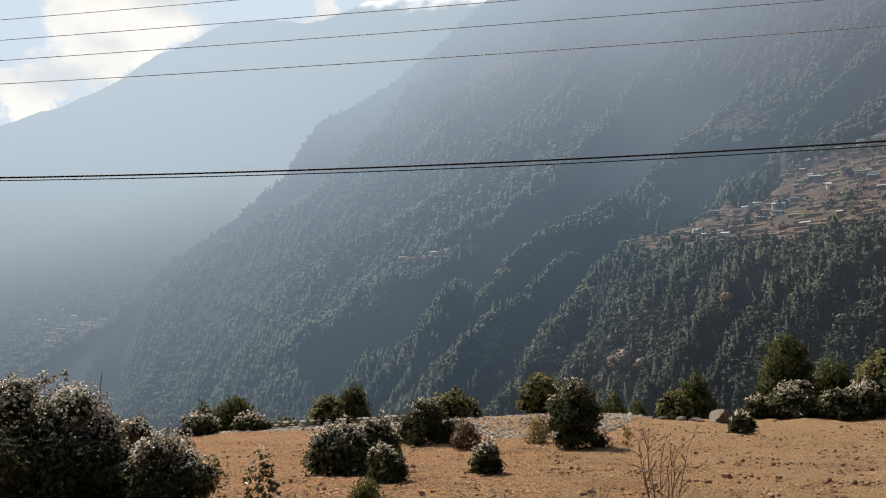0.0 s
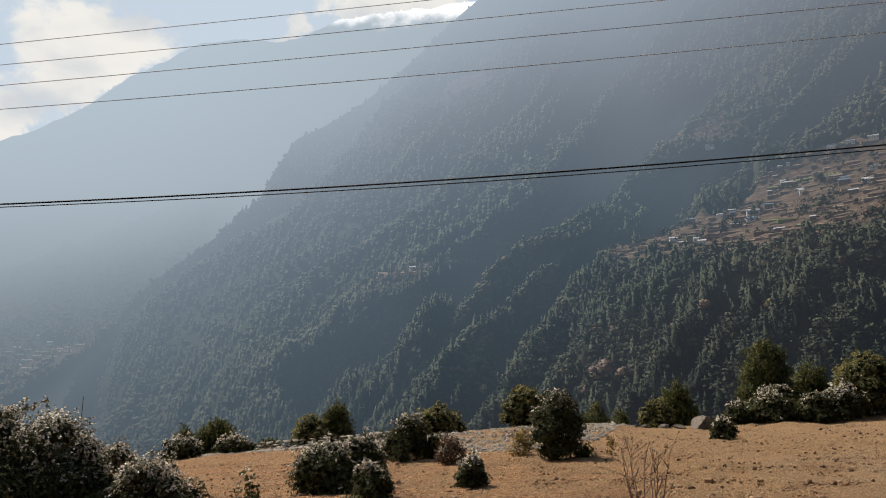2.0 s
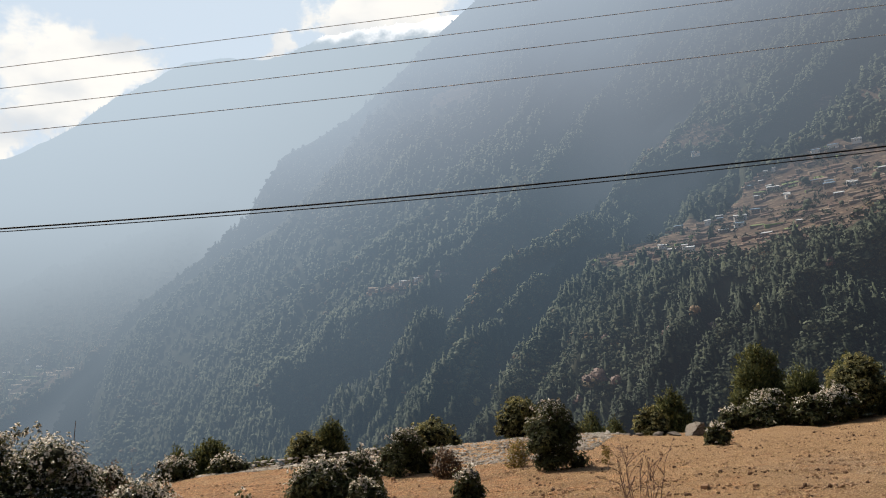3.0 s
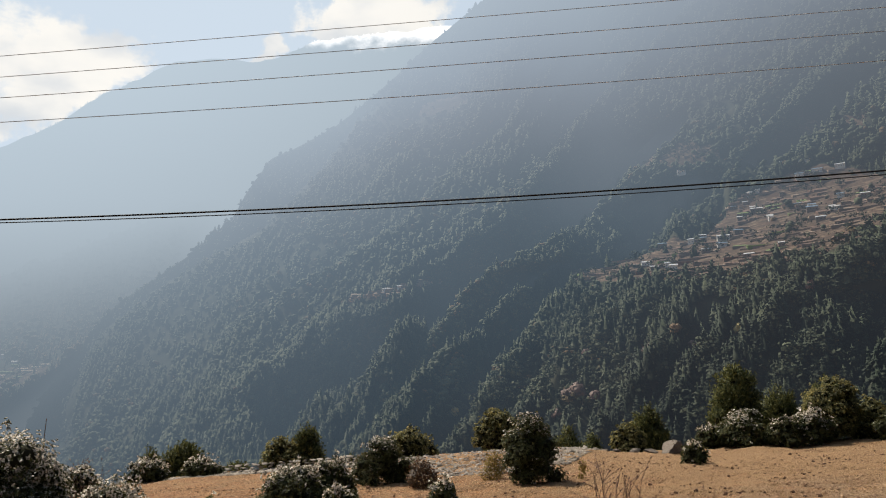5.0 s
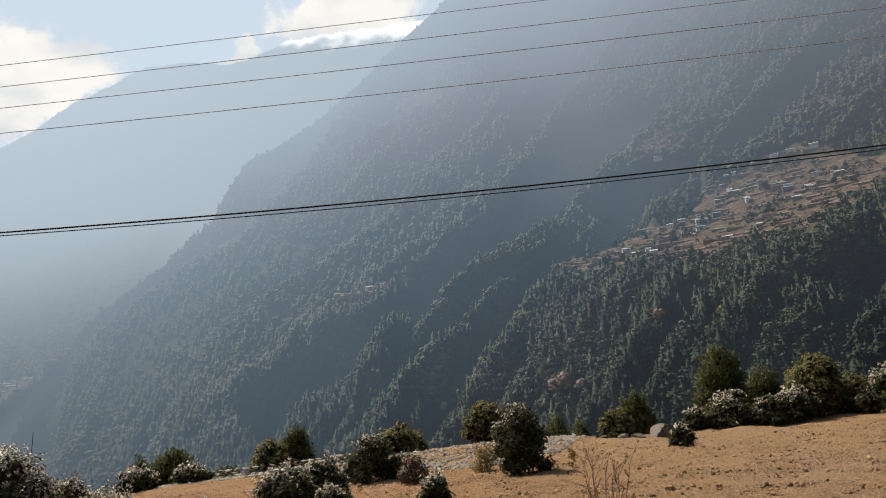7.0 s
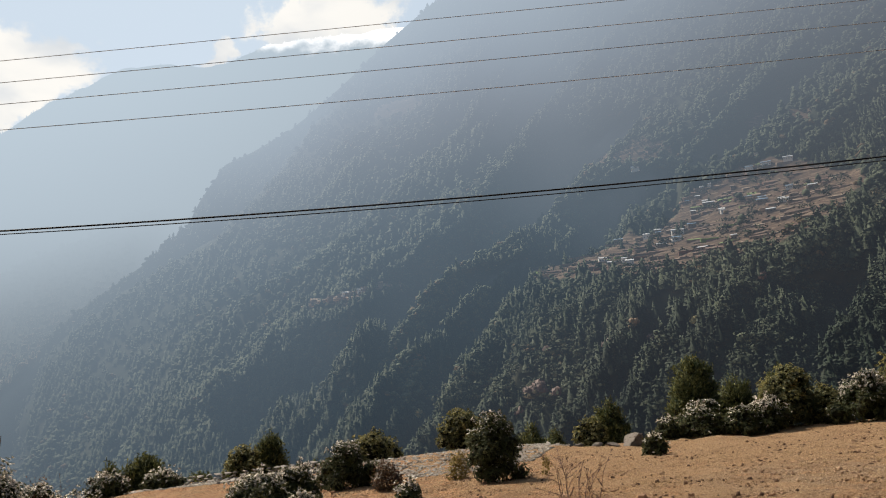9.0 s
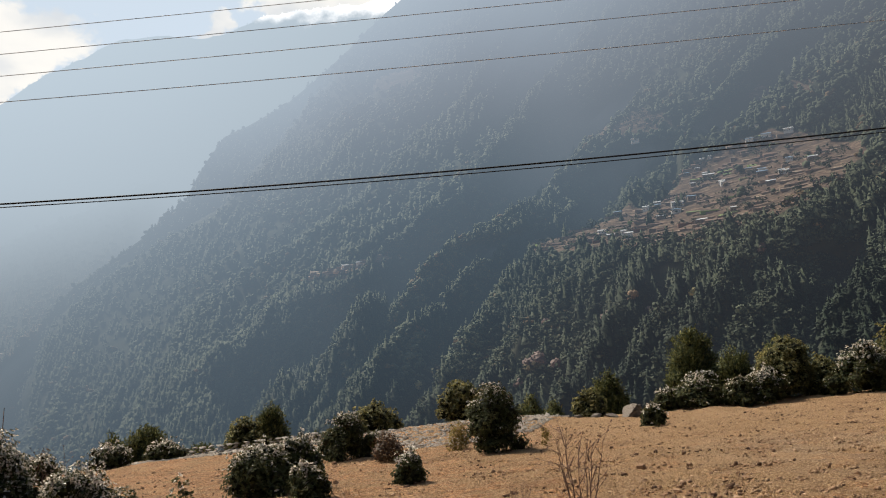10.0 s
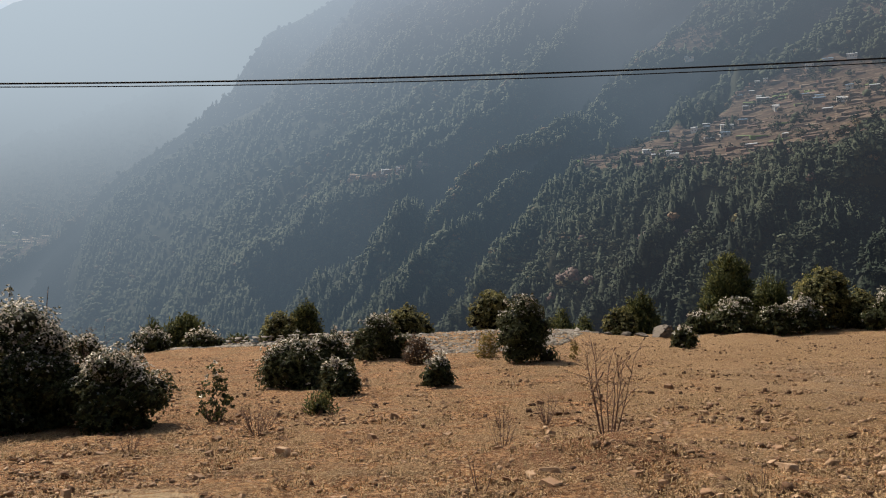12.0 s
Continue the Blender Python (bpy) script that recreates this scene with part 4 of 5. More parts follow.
def dry_shrub(x, y, h, spread, stems, seed, label, mat, thick=0.012, twigs=5, name="dry_twig_shrub", buds=True):
    """Bare upright stems, each with its own side twigs."""
    rng = np.random.default_rng(seed)
    thing = tagged(new(name), label, "shrub")
    thing.location = (x, y, float(ground_z(x, y)) - 0.02)
    for i in range(stems):
        a = 6.283 * i / stems + rng.uniform(-0.4, 0.4)
        q, top = spread * rng.uniform(0.35, 1.0), h * rng.uniform(0.6, 1.0)
        foot = np.array([0.10 * spread * math.cos(a), 0.10 * spread * math.sin(a), -0.03])
        tip = np.array([q * math.cos(a), q * math.sin(a), top])
        pts = [foot + (tip - foot) * np.array([s ** 0.7, s ** 0.7, s]) + rng.normal(0, 0.012 * min(h, 1.2), 3) * s for s in np.linspace(0, 1, 8)]
        v, f = tube(pts, [thick * (1 - 0.75 * s) for s in np.linspace(0, 1, 8)], 5)
        for _ in range(twigs):
            k = rng.integers(3, 8)
            o = np.array([rng.normal(0, 0.12), rng.normal(0, 0.12), rng.uniform(0.05, 0.25)]) * h * 0.8
            mid = pts[k] + o * 0.5 + rng.normal(0, 0.01, 3)
            tv, tf = tube([pts[k], mid, pts[k] + o], [thick * 0.45, thick * 0.35, thick * 0.2], 4)
            b = len(v)
            v += tv
            f += [tuple(b + j for j in q4) for q4 in tf]
            if buds:
                tv, tf = tube([pts[k] + o, pts[k] + o * 1.06 + (0.012, 0, 0.01), pts[k] + o * 1.15], [0.006, thick * 0.9, 0.003], 4)
                b = len(v)
                v += tv
                f += [tuple(b + j for j in q4) for q4 in tf]
        part("stem", mesh_from("stem", v, f, mat, True), thing)
    return thing


dry_shrub(3.02, 11.7, 1.38, 0.44, 9, 61, "tall bare twig shrub with thin reddish stems", M_TWIG, 0.013, 7)
dry_shrub(2.7, 14.7, 0.52, 0.26, 16, 62, "low dry twig tuft on bare soil", M_TWIG, 0.006, 3)
dry_shrub(1.83, 14.1, 0.36, 0.25, 14, 63, "low dry twig tuft on bare soil", M_TWIG, 0.005, 3)
dry_shrub(-2.3, 14.3, 0.58, 0.5, 26, 64, "low dry twig tuft on bare soil", M_TWIG, 0.006, 4)
dry_shrub(-3.93, 12.75, 0.3, 0.22, 12, 65, "low dry twig tuft on bare soil", M_TWIG, 0.005, 3)
dry_shrub(0.95, 9.2, 0.55, 0.2, 3, 66, "few thin leaning dry stalks", M_TWIG, 0.008, 2)
dry_shrub(3.95, 8.9, 0.35, 0.15, 4, 67, "few thin leaning dry stalks", M_TWIG, 0.006, 2)
dry_shrub(1.5, 11.6, 0.42, 0.22, 7, 68, "low dry twig tuft on bare soil", M_TWIG, 0.006, 3)
dry_shrub(-7.6, 18.2, 2.95, 0.2, 1, 69, "tall bare dead stem rising behind bushes", M_TWIG, 0.028, 0)
dry_shrub(-6.6, 18.6, 1.75, 0.5, 9, 70, "leafless brown shrub behind the rhododendrons", M_TWIG, 0.010, 9)
dry_shrub(5.9, 24.6, 1.0, 0.25, 3, 71, "few thin leaning dry stalks", M_TWIG, 0.008, 4)


def grass_blades(rng, places, height, mat, name, label):
    """Short dry blades, too many to count."""
    n = len(places)
    a, lean = rng.uniform(0, 6.283, n), rng.uniform(0.2, 1.6, n)
    h = height * rng.gamma(4, 0.25, n)
    w = 0.004 + 0.005 * rng.uniform(0, 1, n)
    d = np.stack([np.cos(a), np.sin(a), np.zeros(n)], 1)
    s = np.stack([-np.sin(a), np.cos(a), np.zeros(n)], 1) * w[:, None]
    up = np.array([0, 0, 1.0])
    mid = places + up * (h * 0.6)[:, None] + d * (h * lean * 0.3)[:, None]
    tip = places + up * (h * (1.05 - 0.55 * lean))[:, None] + d * (h * lean)[:, None]
    v = np.stack([places - s, places + s, mid + s * 0.8, mid - s * 0.8, tip], 1).reshape(-1, 3)
    k = np.arange(n)[:, None] * 5
    f = np.concatenate([k + np.array([[0, 1, 2]]), k + np.array([[0, 2, 3]]), k + np.array([[3, 2, 4]])], 0)
    tagged(new(name, mesh_from(name, v, f, mat)), label, "grass", kind="stuff")


def build_grass():
    rng = np.random.default_rng(77)
    n = 150000
    y = 7 + 26 * rng.uniform(0, 1, n) ** 1.6
    x = rng.uniform(-0.6, 0.72, n) * y
    patch = fbm(x / 1.3, y / 1.3, 3, 101) + 0.5 * fbm(x / 5, y / 5, 2, 105)
    keep = rng.uniform(-0.4, 0.6, n) < patch
    x, y = x[keep], y[keep]
    p = np.stack([x, y, ground_z(x, y)], 1)
    grass_blades(rng, p, 0.042, M_STRAW, "dry_grass", "short straw-coloured dry grass on the pasture")


build_grass()


def build_litter():
    """Curled dead leaves and bits of dung and bark on the soil."""
    rng = np.random.default_rng(78)
    n = 26000
    y = 7 + 34 * rng.uniform(0, 1, n) ** 1.5
    x = rng.uniform(-0.62, 0.74, n) * y
    keep = rng.uniform(-0.35, 0.5, n) < fbm(x / 1.1, y / 1.1, 3, 121)
    x, y = x[keep], y[keep]
    n = len(x)
    p = np.stack([x, y, ground_z(x, y) + 0.012 + 0.02 * rng.uniform(0, 1, n)], 1)
    a, size = rng.uniform(0, 6.283, n), 0.02 + 0.022 * rng.gamma(1.5, 0.6, n)
    d = np.stack([np.cos(a), np.sin(a), rng.normal(0, 0.1, n)], 1) * size[:, None]
    s = np.stack([-np.sin(a), np.cos(a), rng.normal(0, 0.1, n)], 1) * (size * 0.55)[:, None]
    lift = np.array([0, 0, 1.0]) * (size * 0.22)[:, None]
    v = np.stack([p - d + lift, p - s, p + d + lift * 0.6, p + s], 1).reshape(-1, 3)
    k = np.arange(n)[:, None] * 4
    f = np.concatenate([k + np.array([[0, 1, 3]]), k + np.array([[1, 2, 3]])], 0)
    tagged(new("leaf_litter", mesh_from("leaf_litter", v, f, M_LITTER)), "curled dead leaves and dry bits on soil", "litter", kind="stuff")


M_LITTER = leaf_material("dead_leaf", (0.09, 0.045, 0.025), (0.45, 0.31, 0.18), (0.2, 0.11, 0.06), 0.8, 0.1)
build_litter()

# ---- stones ----


def stone_mesh(rng, name, mat, flat=0.5, cuts=2):
    bm = bmesh.new()
    bmesh.ops.create_icosphere(bm, subdivisions=cuts, radius=0.5)
    planes = [(Vector(rng.normal(0, 1, 3)).normalized(), rng.uniform(0.14, 0.36)) for _ in range(8)]
    for v in bm.verts:
        for n, d in planes:
            over = v.co.dot(n) - d
            if over > 0:
                v.co -= n * over
        v.co += Vector(rng.normal(0, 0.012, 3))
        v.co.z *= flat
    me = bpy.data.meshes.new(name)
    bm.to_mesh(me)
    bm.free()
    me.materials.append(mat)
    return me


def chunk_mesh(rng, name, mat, flat=0.6, worn=0.0):
    """A broken stone: a skewed block with uneven corners, a tilted top and, where it is large, worn edges."""
    bm = bmesh.new()
    corners = []
    for z in (-0.5, 0.5):
        for x, y in ((-0.5, -0.5), (0.5, -0.5), (0.5, 0.5), (-0.5, 0.5)):
            shrink = rng.uniform(0.55, 1.0) if z > 0 else rng.uniform(0.8, 1.1)
            corners.append(bm.verts.new((x * shrink + rng.normal(0, 0.07), 0.8 * y * shrink + rng.normal(0, 0.07), (z + rng.normal(0, 0.13)) * flat)))
    for q in ((0, 3, 2, 1), (4, 5, 6, 7), (0, 1, 5, 4), (1, 2, 6, 5), (2, 3, 7, 6), (3, 0, 4, 7)):
        bm.faces.new([corners[i] for i in q])
    bmesh.ops.triangulate(bm, faces=bm.faces[:])
    if worn:
        bmesh.ops.bevel(bm, geom=bm.edges[:], offset=worn, segments=1, affect="EDGES")
        for v in bm.verts:
            v.co += Vector(rng.normal(0, 0.012, 3))
        bmesh.ops.triangulate(bm, faces=bm.faces[:])
    me = bpy.data.meshes.new(name)
    bm.to_mesh(me)
    bm.free()
    me.materials.append(mat)
    return me


def arrays_of(me):
    v = np.empty(len(me.vertices) * 3, np.float32)
    me.vertices.foreach_get("co", v)
    f = np.empty(len(me.loops), np.int32)
    me.loops.foreach_get("vertex_index", f)
    return v.reshape(-1, 3), f.reshape(-1, 3)


def scatter(name, places, sizes, shapes, rng, label, category, parent=None, tilt=0.25):
    """Many stones in one mesh."""
    verts, faces, base = [], [], 0
    for p, s in zip(places, sizes):
        v, f = shapes[rng.integers(len(shapes))]
        m = np.array(Euler((rng.normal(0, tilt), rng.normal(0, tilt), rng.uniform(0, 6.283))).to_matrix())
        verts.append(v @ m.T * s * np.array([rng.uniform(0.8, 1.5), rng.uniform(0.7, 1.1), rng.uniform(0.7, 1.2)]) + p)
        faces.append(f + base)
        base += len(v)
    ob = new(name, mesh_from(name, np.concatenate(verts), np.concatenate(faces), shapes_mat[name]))
    ob.parent = parent
    return tagged(ob, label, category, kind="stuff")


M_CLOD = stone_material("dark_earth_clod", (0.07, 0.038, 0.022), (0.17, 0.094, 0.052), (0.10, 0.054, 0.03))
shapes_mat = {"pebbles": M_STONE, "rubble": M_PALE, "clods": M_CLOD}


def build_stones():
    rng = np.random.default_rng(88)
    meshes = [chunk_mesh(rng, "stone", M_STONE, rng.uniform(0.5, 0.85), 0.05) for _ in range(12)]
    small = [arrays_of(chunk_mesh(rng, "pebble", M_STONE, rng.uniform(0.4, 0.85))) for _ in range(14)]
    for _ in range(280):
        y = 8 + 30 * rng.uniform() ** 1.4
        x = rng.uniform(-0.6, 0.7) * y
        s = min(0.06 + 0.055 * rng.gamma(1.4, 0.6), 0.2)
        ob = new("stone", meshes[rng.integers(len(meshes))])
        ob.location = (x, y, float(ground_z(x, y)) + 0.10 * s)
        ob.rotation_euler = (rng.normal(0, 0.2), rng.normal(0, 0.2), rng.uniform(0, 6.28))
        ob.scale = (s * rng.uniform(0.9, 1.5), s, s * rng.uniform(0.7, 1.1))
        tagged(ob, "angular brown stone lying on dry pasture", "stone", "stones on the pasture")
    for x, y, s, flat in ((1.75, 9.3, 0.36, 0.55), (-2.35, 10.35, 0.2, 1.0), (1.62, 9.75, 0.3, 0.35), (2.75, 9.45, 0.2, 0.7), (4.75, 9.95, 0.34, 0.7), (3.55, 9.3, 0.19, 0.9),
                          (4.35, 10.3, 0.2, 0.6), (2.95, 9.1, 0.16, 1.0), (-3.6, 12.0, 0.22, 0.8), (-3.0, 11.6, 0.18, 0.7), (-4.3, 12.5, 0.2, 0.8), (-5.3, 12.1, 0.24, 0.7),
                          (6.9, 12.2, 0.2, 0.6), (6.1, 13.4, 0.22, 0.5), (5.2, 13.9, 0.18, 0.7), (-0.35, 13.6, 0.2, 0.7), (-0.75, 14.0, 0.17, 0.8), (-2.7, 12.4, 0.17, 0.8)):
        ob = new("stone", meshes[int(100 * s + 7 * abs(x)) % 12])
        ob.location, ob.scale = (x, y, float(ground_z(x, y)) + 0.02 * s), (s * 0.85, s * 0.75, s * flat * 0.9)
        ob.rotation_euler = (0.1, 0.1, 3 * x)
        tagged(ob, "larger weathered brown stone sunk in soil", "stone", "stones on the pasture")
    n = 56000
    y = 7.5 + 34 * rng.uniform(0, 1, n) ** 1.1
    x = rng.uniform(-0.62, 0.72, n) * y
    keep = rng.uniform(-0.25, 0.55, n) < fbm(x / 2.2, y / 2.2, 3, 111)
    x, y = x[keep], y[keep]
    size = np.minimum(0.014 + 0.027 * rng.gamma(1.2, 0.65, len(x)), 0.085)
    scatter("pebbles", np.stack([x, y, ground_z(x, y) + 0.1 * size], 1), size, small, rng, "scattered brown pebbles and clods on soil", "pebbles")

    # darker crumbs of earth and dung, in loose swarms
    n = 30000
    y = 8 + 38 * rng.uniform(0, 1, n) ** 0.9
    x = rng.uniform(-0.55, 0.75, n) * y
    keep = rng.uniform(-0.45, 1.3, n) < 0.7 * fbm(x / 1.6, y / 2.6, 4, 131) + 0.2 * fbm(x / 7, y / 7, 2, 137) - 0.25
    x, y = x[keep], y[keep]
    size = np.minimum(0.025 + 0.03 * rng.gamma(1.1, 0.7, len(x)), 0.11)
    scatter("clods", np.stack([x, y, ground_z(x, y) + 0.2 * size], 1), size, small, rng, "dark crumbs of earth and dung on dry soil", "clods")

    # the bank of loose grey slabs along the rim
    bank = tagged(new("stone_bank"), "low bank of loose pale grey stones at the rim", "stone bank", kind="structure")
    slabs = [chunk_mesh(rng, "stone", M_PALE, rng.uniform(0.25, 0.5)) for _ in range(8)]
    px, py = [], []
    while len(px) < 10500:
        x = rng.uniform(-14, 11.5)
        top = float(rim(x)) - 0.3
        deep = float(np.interp(x, [-14, -6, 0, 4, 8, 11.5], [1.5, 3.5, 10.0, 13.5, 10.0, 2.5]))
        px.append(x)
        py.append(top - deep * rng.uniform() ** 0.8)
    px, py = np.array(px), np.array(py)
    z = ground_z(px, py)
    size = np.minimum(0.06 + 0.075 * rng.gamma(2, 0.4, len(px)), 0.34)
    for i in range(280):
        ob = new("stone", slabs[i % 8])
        ob.parent = bank
        ob.location, ob.scale = (px[i], py[i], z[i] + 0.03 * size[i]), (size[i] * 1.6, size[i], size[i])
        ob.rotation_euler = (rng.normal(0, 0.3), rng.normal(0, 0.3), rng.uniform(0, 6.28))
    scatter("rubble", np.stack([px, py, z + 0.02 * size], 1)[280:], size[280:], [arrays_of(s) for s in slabs], rng, "", "", bank, 0.35)
    # a low stretch of stacked stones carries on along the rim
    wall = tagged(new("stone_wall"), "low dry-stacked grey stone wall along the rim", "stone wall", kind="structure")
    blocks = [stone_mesh(rng, "stone", M_PALE, rng.uniform(0.5, 0.7), 1) for _ in range(6)]
    for course in range(3):
        x = -11.2
        while x < -2.2:
            s = rng.uniform(0.26, 0.46)
            y = float(rim(x)) - 1.1 + rng.normal(0, 0.05)
            ob = new("stone", blocks[rng.integers(6)])
            ob.parent = wall
            ob.location, ob.scale = (x, y, float(ground_z(x, y)) + 0.08 + 0.15 * course), (s * 1.5, 0.42, 0.34)
            ob.rotation_euler = (rng.normal(0, 0.06), rng.normal(0, 0.06), rng.normal(0, 0.12))
            x += s * 1.15
    # boulders beside it
    for x, y, s, flat, turn in ((15.3, 46.2, 1.6, 0.6, 0.4), (14.2, 46.4, 0.8, 0.5, 1.9), (13.2, 46.2, 0.7, 0.45, 0.2), (12.2, 46.0, 0.6, 0.4, 2.4), (16.6, 46.2, 0.6, 0.5, 0.9), (11.3, 45.8, 0.5, 0.4, 0.1)):
        ob = new("boulder", stone_mesh(np.random.default_rng(int(x * 10)), "boulder", M_BOULDER, flat, 4))
        ob.location, ob.scale, ob.rotation_euler = (x, y, float(ground_z(x, y)) + 0.28 * s * flat), (s * 1.1, s, s), (0.1, -0.15, turn)
        tagged(ob, "brown-grey lichened boulder resting at the pasture's rim", "boulder", "boulders at the rim")


build_stones()

# ---- the village across the valley ----


def box(bm, x0, x1, y0, y1, z0, z1):
    vs = [bm.verts.new(p) for p in ((x0, y0, z0), (x1, y0, z0), (x1, y1, z0), (x0, y1, z0), (x0, y0, z1), (x1, y0, z1), (x1, y1, z1), (x0, y1, z1))]
    for q in ((0, 3, 2, 1), (4, 5, 6, 7), (0, 1, 5, 4), (1, 2, 6, 5), (2, 3, 7, 6), (3, 0, 4, 7)):
        bm.faces.new([vs[i] for i in q])


def bm_mesh(name, bm, mat):
    me = bpy.data.meshes.new(name)
    bm.normal_update()
    bm.to_mesh(me)
    bm.free()
    me.materials.append(mat)
    return me


def hill_point(b, e):
    """The spot of the valley hill at a bearing and a height in degrees."""
    p = far_point(np.full(200, b), np.linspace(0.2, 1, 200), HILL)[0]
    return p[np.argmin(np.abs(np.degrees(np.arctan2(p[:, 2] - 2, np.hypot(p[:, 0], p[:, 1]))) - e))]


def broad_field(b, e, length, depth, mat, name, label, group, p=None, tilt=0.16):
    """A broad tilted field that lies proud of the narrow terraces."""
    p = slope_point(b, e) if p is None else p
    bm = bmesh.new()
    box(bm, -length / 2, length / 2, 0, depth, -3, 2.3)
    bmesh.ops.bevel(bm, geom=bm.edges[:], offset=0.5, segments=1, affect="EDGES")
    ob = new(name, bm_mesh(name, bm, mat))
    ob.location, ob.rotation_euler = tuple(p), (tilt, 0, radians(-b + 6))
    tagged(ob, label, "field", group)


M_DRY = distant_plain("distant_straw_field", (0.45, 0.36, 0.25), (0.62, 0.5, 0.36))
# bearing, height, length, green
FARM = ((-26.9, 4.15, 33, 0), (-26.5, 3.75, 44, 0), (-25.9, 3.45, 28, 0), (-26.3, 4.45, 26, 1), (-25.4, 4.25, 39, 0), (-25.2, 3.8, 52, 0), (-25.4, 4.9, 36, 1),
        (-24.6, 4.75, 46, 1), (-24.2, 5.2, 28, 1), (-24.6, 3.9, 31, 0), (-23.5, 4.85, 33, 0), (-23.1, 5.05, 26, 0), (-22.6, 5.25, 23, 0),
        (-26.8, 3.5, 28, 0), (-26.1, 4.0, 31, 0), (-25.6, 3.2, 33, 0), (-24.9, 3.5, 28, 0), (-25.8, 4.6, 31, 1), (-25.0, 4.55, 26, 0), (-24.0, 4.45, 28, 1), (-26.6, 4.75, 23, 1), (-23.9, 4.95, 23, 0))
M_TAN = distant_plain("distant_stubble", (0.30, 0.21, 0.145), (0.42, 0.31, 0.22))
M_PLOUGHED = distant_plain("distant_red_soil", (0.12, 0.062, 0.042), (0.18, 0.095, 0.065))
for spot in ((20.3, 11.5, 34, 12), (25.4, 11.6, 40, 13), (19.0, 11.1, 22, 8), (26.6, 12.3, 24, 8)):
    broad_field(*spot, M_CROP, "crop_field", "bright green crop field between the brown terraces", "green fields of the village")
for spot in ((14.3, 10.45, 44, 12), (15.9, 10.7, 30, 9), (29.4, 13.1, 44, 11), (27.6, 14.0, 36, 9), (24.6, 14.3, 24, 8), (31.0, 14.2, 26, 8)):
    broad_field(*spot, M_TAN, "stubble_field", "pale tan stubble field among the terraces", "tan fields of the village")
for spot in ((20.6, 10.9, 52, 13), (17.6, 10.5, 26, 9), (23.6, 10.9, 30, 9)):
    broad_field(*spot, M_PLOUGHED, "ploughed_field", "dark red-brown ploughed field among the terraces", "brown fields of the village")
for b, e, length in ((-3.5, 9.3, 16), (-2.8, 9.45, 26), (-2.1, 9.6, 30), (-1.2, 9.75, 18), (-0.4, 9.9, 14), (0.3, 10.0, 28), (1.0, 10.15, 22)):
    broad_field(b, e, length, 4, M_TAN, "stubble_field", "pale tan strip field in a clearing of the woods", "strip fields in the clearing", tilt=0.4)
for b, e, length, crop in FARM:
    if crop:
        broad_field(b, e, length, 5, M_CROP, "crop_field", "hazy green crop field on a far valley slope", "fields of the far farm", hill_point(b, e - 0.3), 0.5)
    else:
        broad_field(b, e, length, 5, M_DRY, "stubble_field", "hazy straw-coloured field on a far valley slope", "fields of the far farm", hill_point(b, e - 0.3), 0.5)


def house(b, e, length, depth, tall, turn, white, roof_mat, label, p=None):
    p = slope_point(b, e) if p is None else p
    thing = tagged(new("house"), label, "house", "houses of the village")
    thing.location, thing.rotation_euler = (p[0], p[1], p[2] + 0.8), (0, 0, radians(-b + turn))
    hl, hd = length / 2, depth / 2
    bm = bmesh.new()
    box(bm, -hl, hl, -hd, hd, -4, tall)
    part("wall", bm_mesh("wall", bm, M_WHITEWASH if white else M_RUBBLE), thing)
    bm = bmesh.new()
    peak, eave = tall + 0.28 * depth, 0.6
    outline = [(-hd - eave, tall - 0.15), (0, peak), (hd + eave, tall - 0.15), (hd + eave, tall + 0.1), (0, peak + 0.25), (-hd - eave, tall + 0.1)]
    a = [bm.verts.new((-hl - eave, y, z)) for y, z in outline]
    c = [bm.verts.new((hl + eave, y, z)) for y, z in outline]
    for i in range(6):
        j = (i + 1) % 6
        bm.faces.new((a[i], a[j], c[j], c[i]))
    for ring in (a, c):
        bm.faces.new((ring[0], ring[1], ring[4], ring[5]))
        bm.faces.new((ring[1], ring[2], ring[3], ring[4]))
    part("roof", bm_mesh("roof", bm, roof_mat), thing)
    count = max(2, int(length / 3.2))
    for floor in range(max(1, int(tall / 2.9))):
        for i in range(count):
            x = -hl + length * (i + 0.5) / count
            bm = bmesh.new()
            box(bm, x - 0.55, x + 0.55, -hd - 0.06, -hd + 0.1, 0.9 + 2.8 * floor, 2.2 + 2.8 * floor)
            part("window", bm_mesh("window", bm, M_PANE), thing)


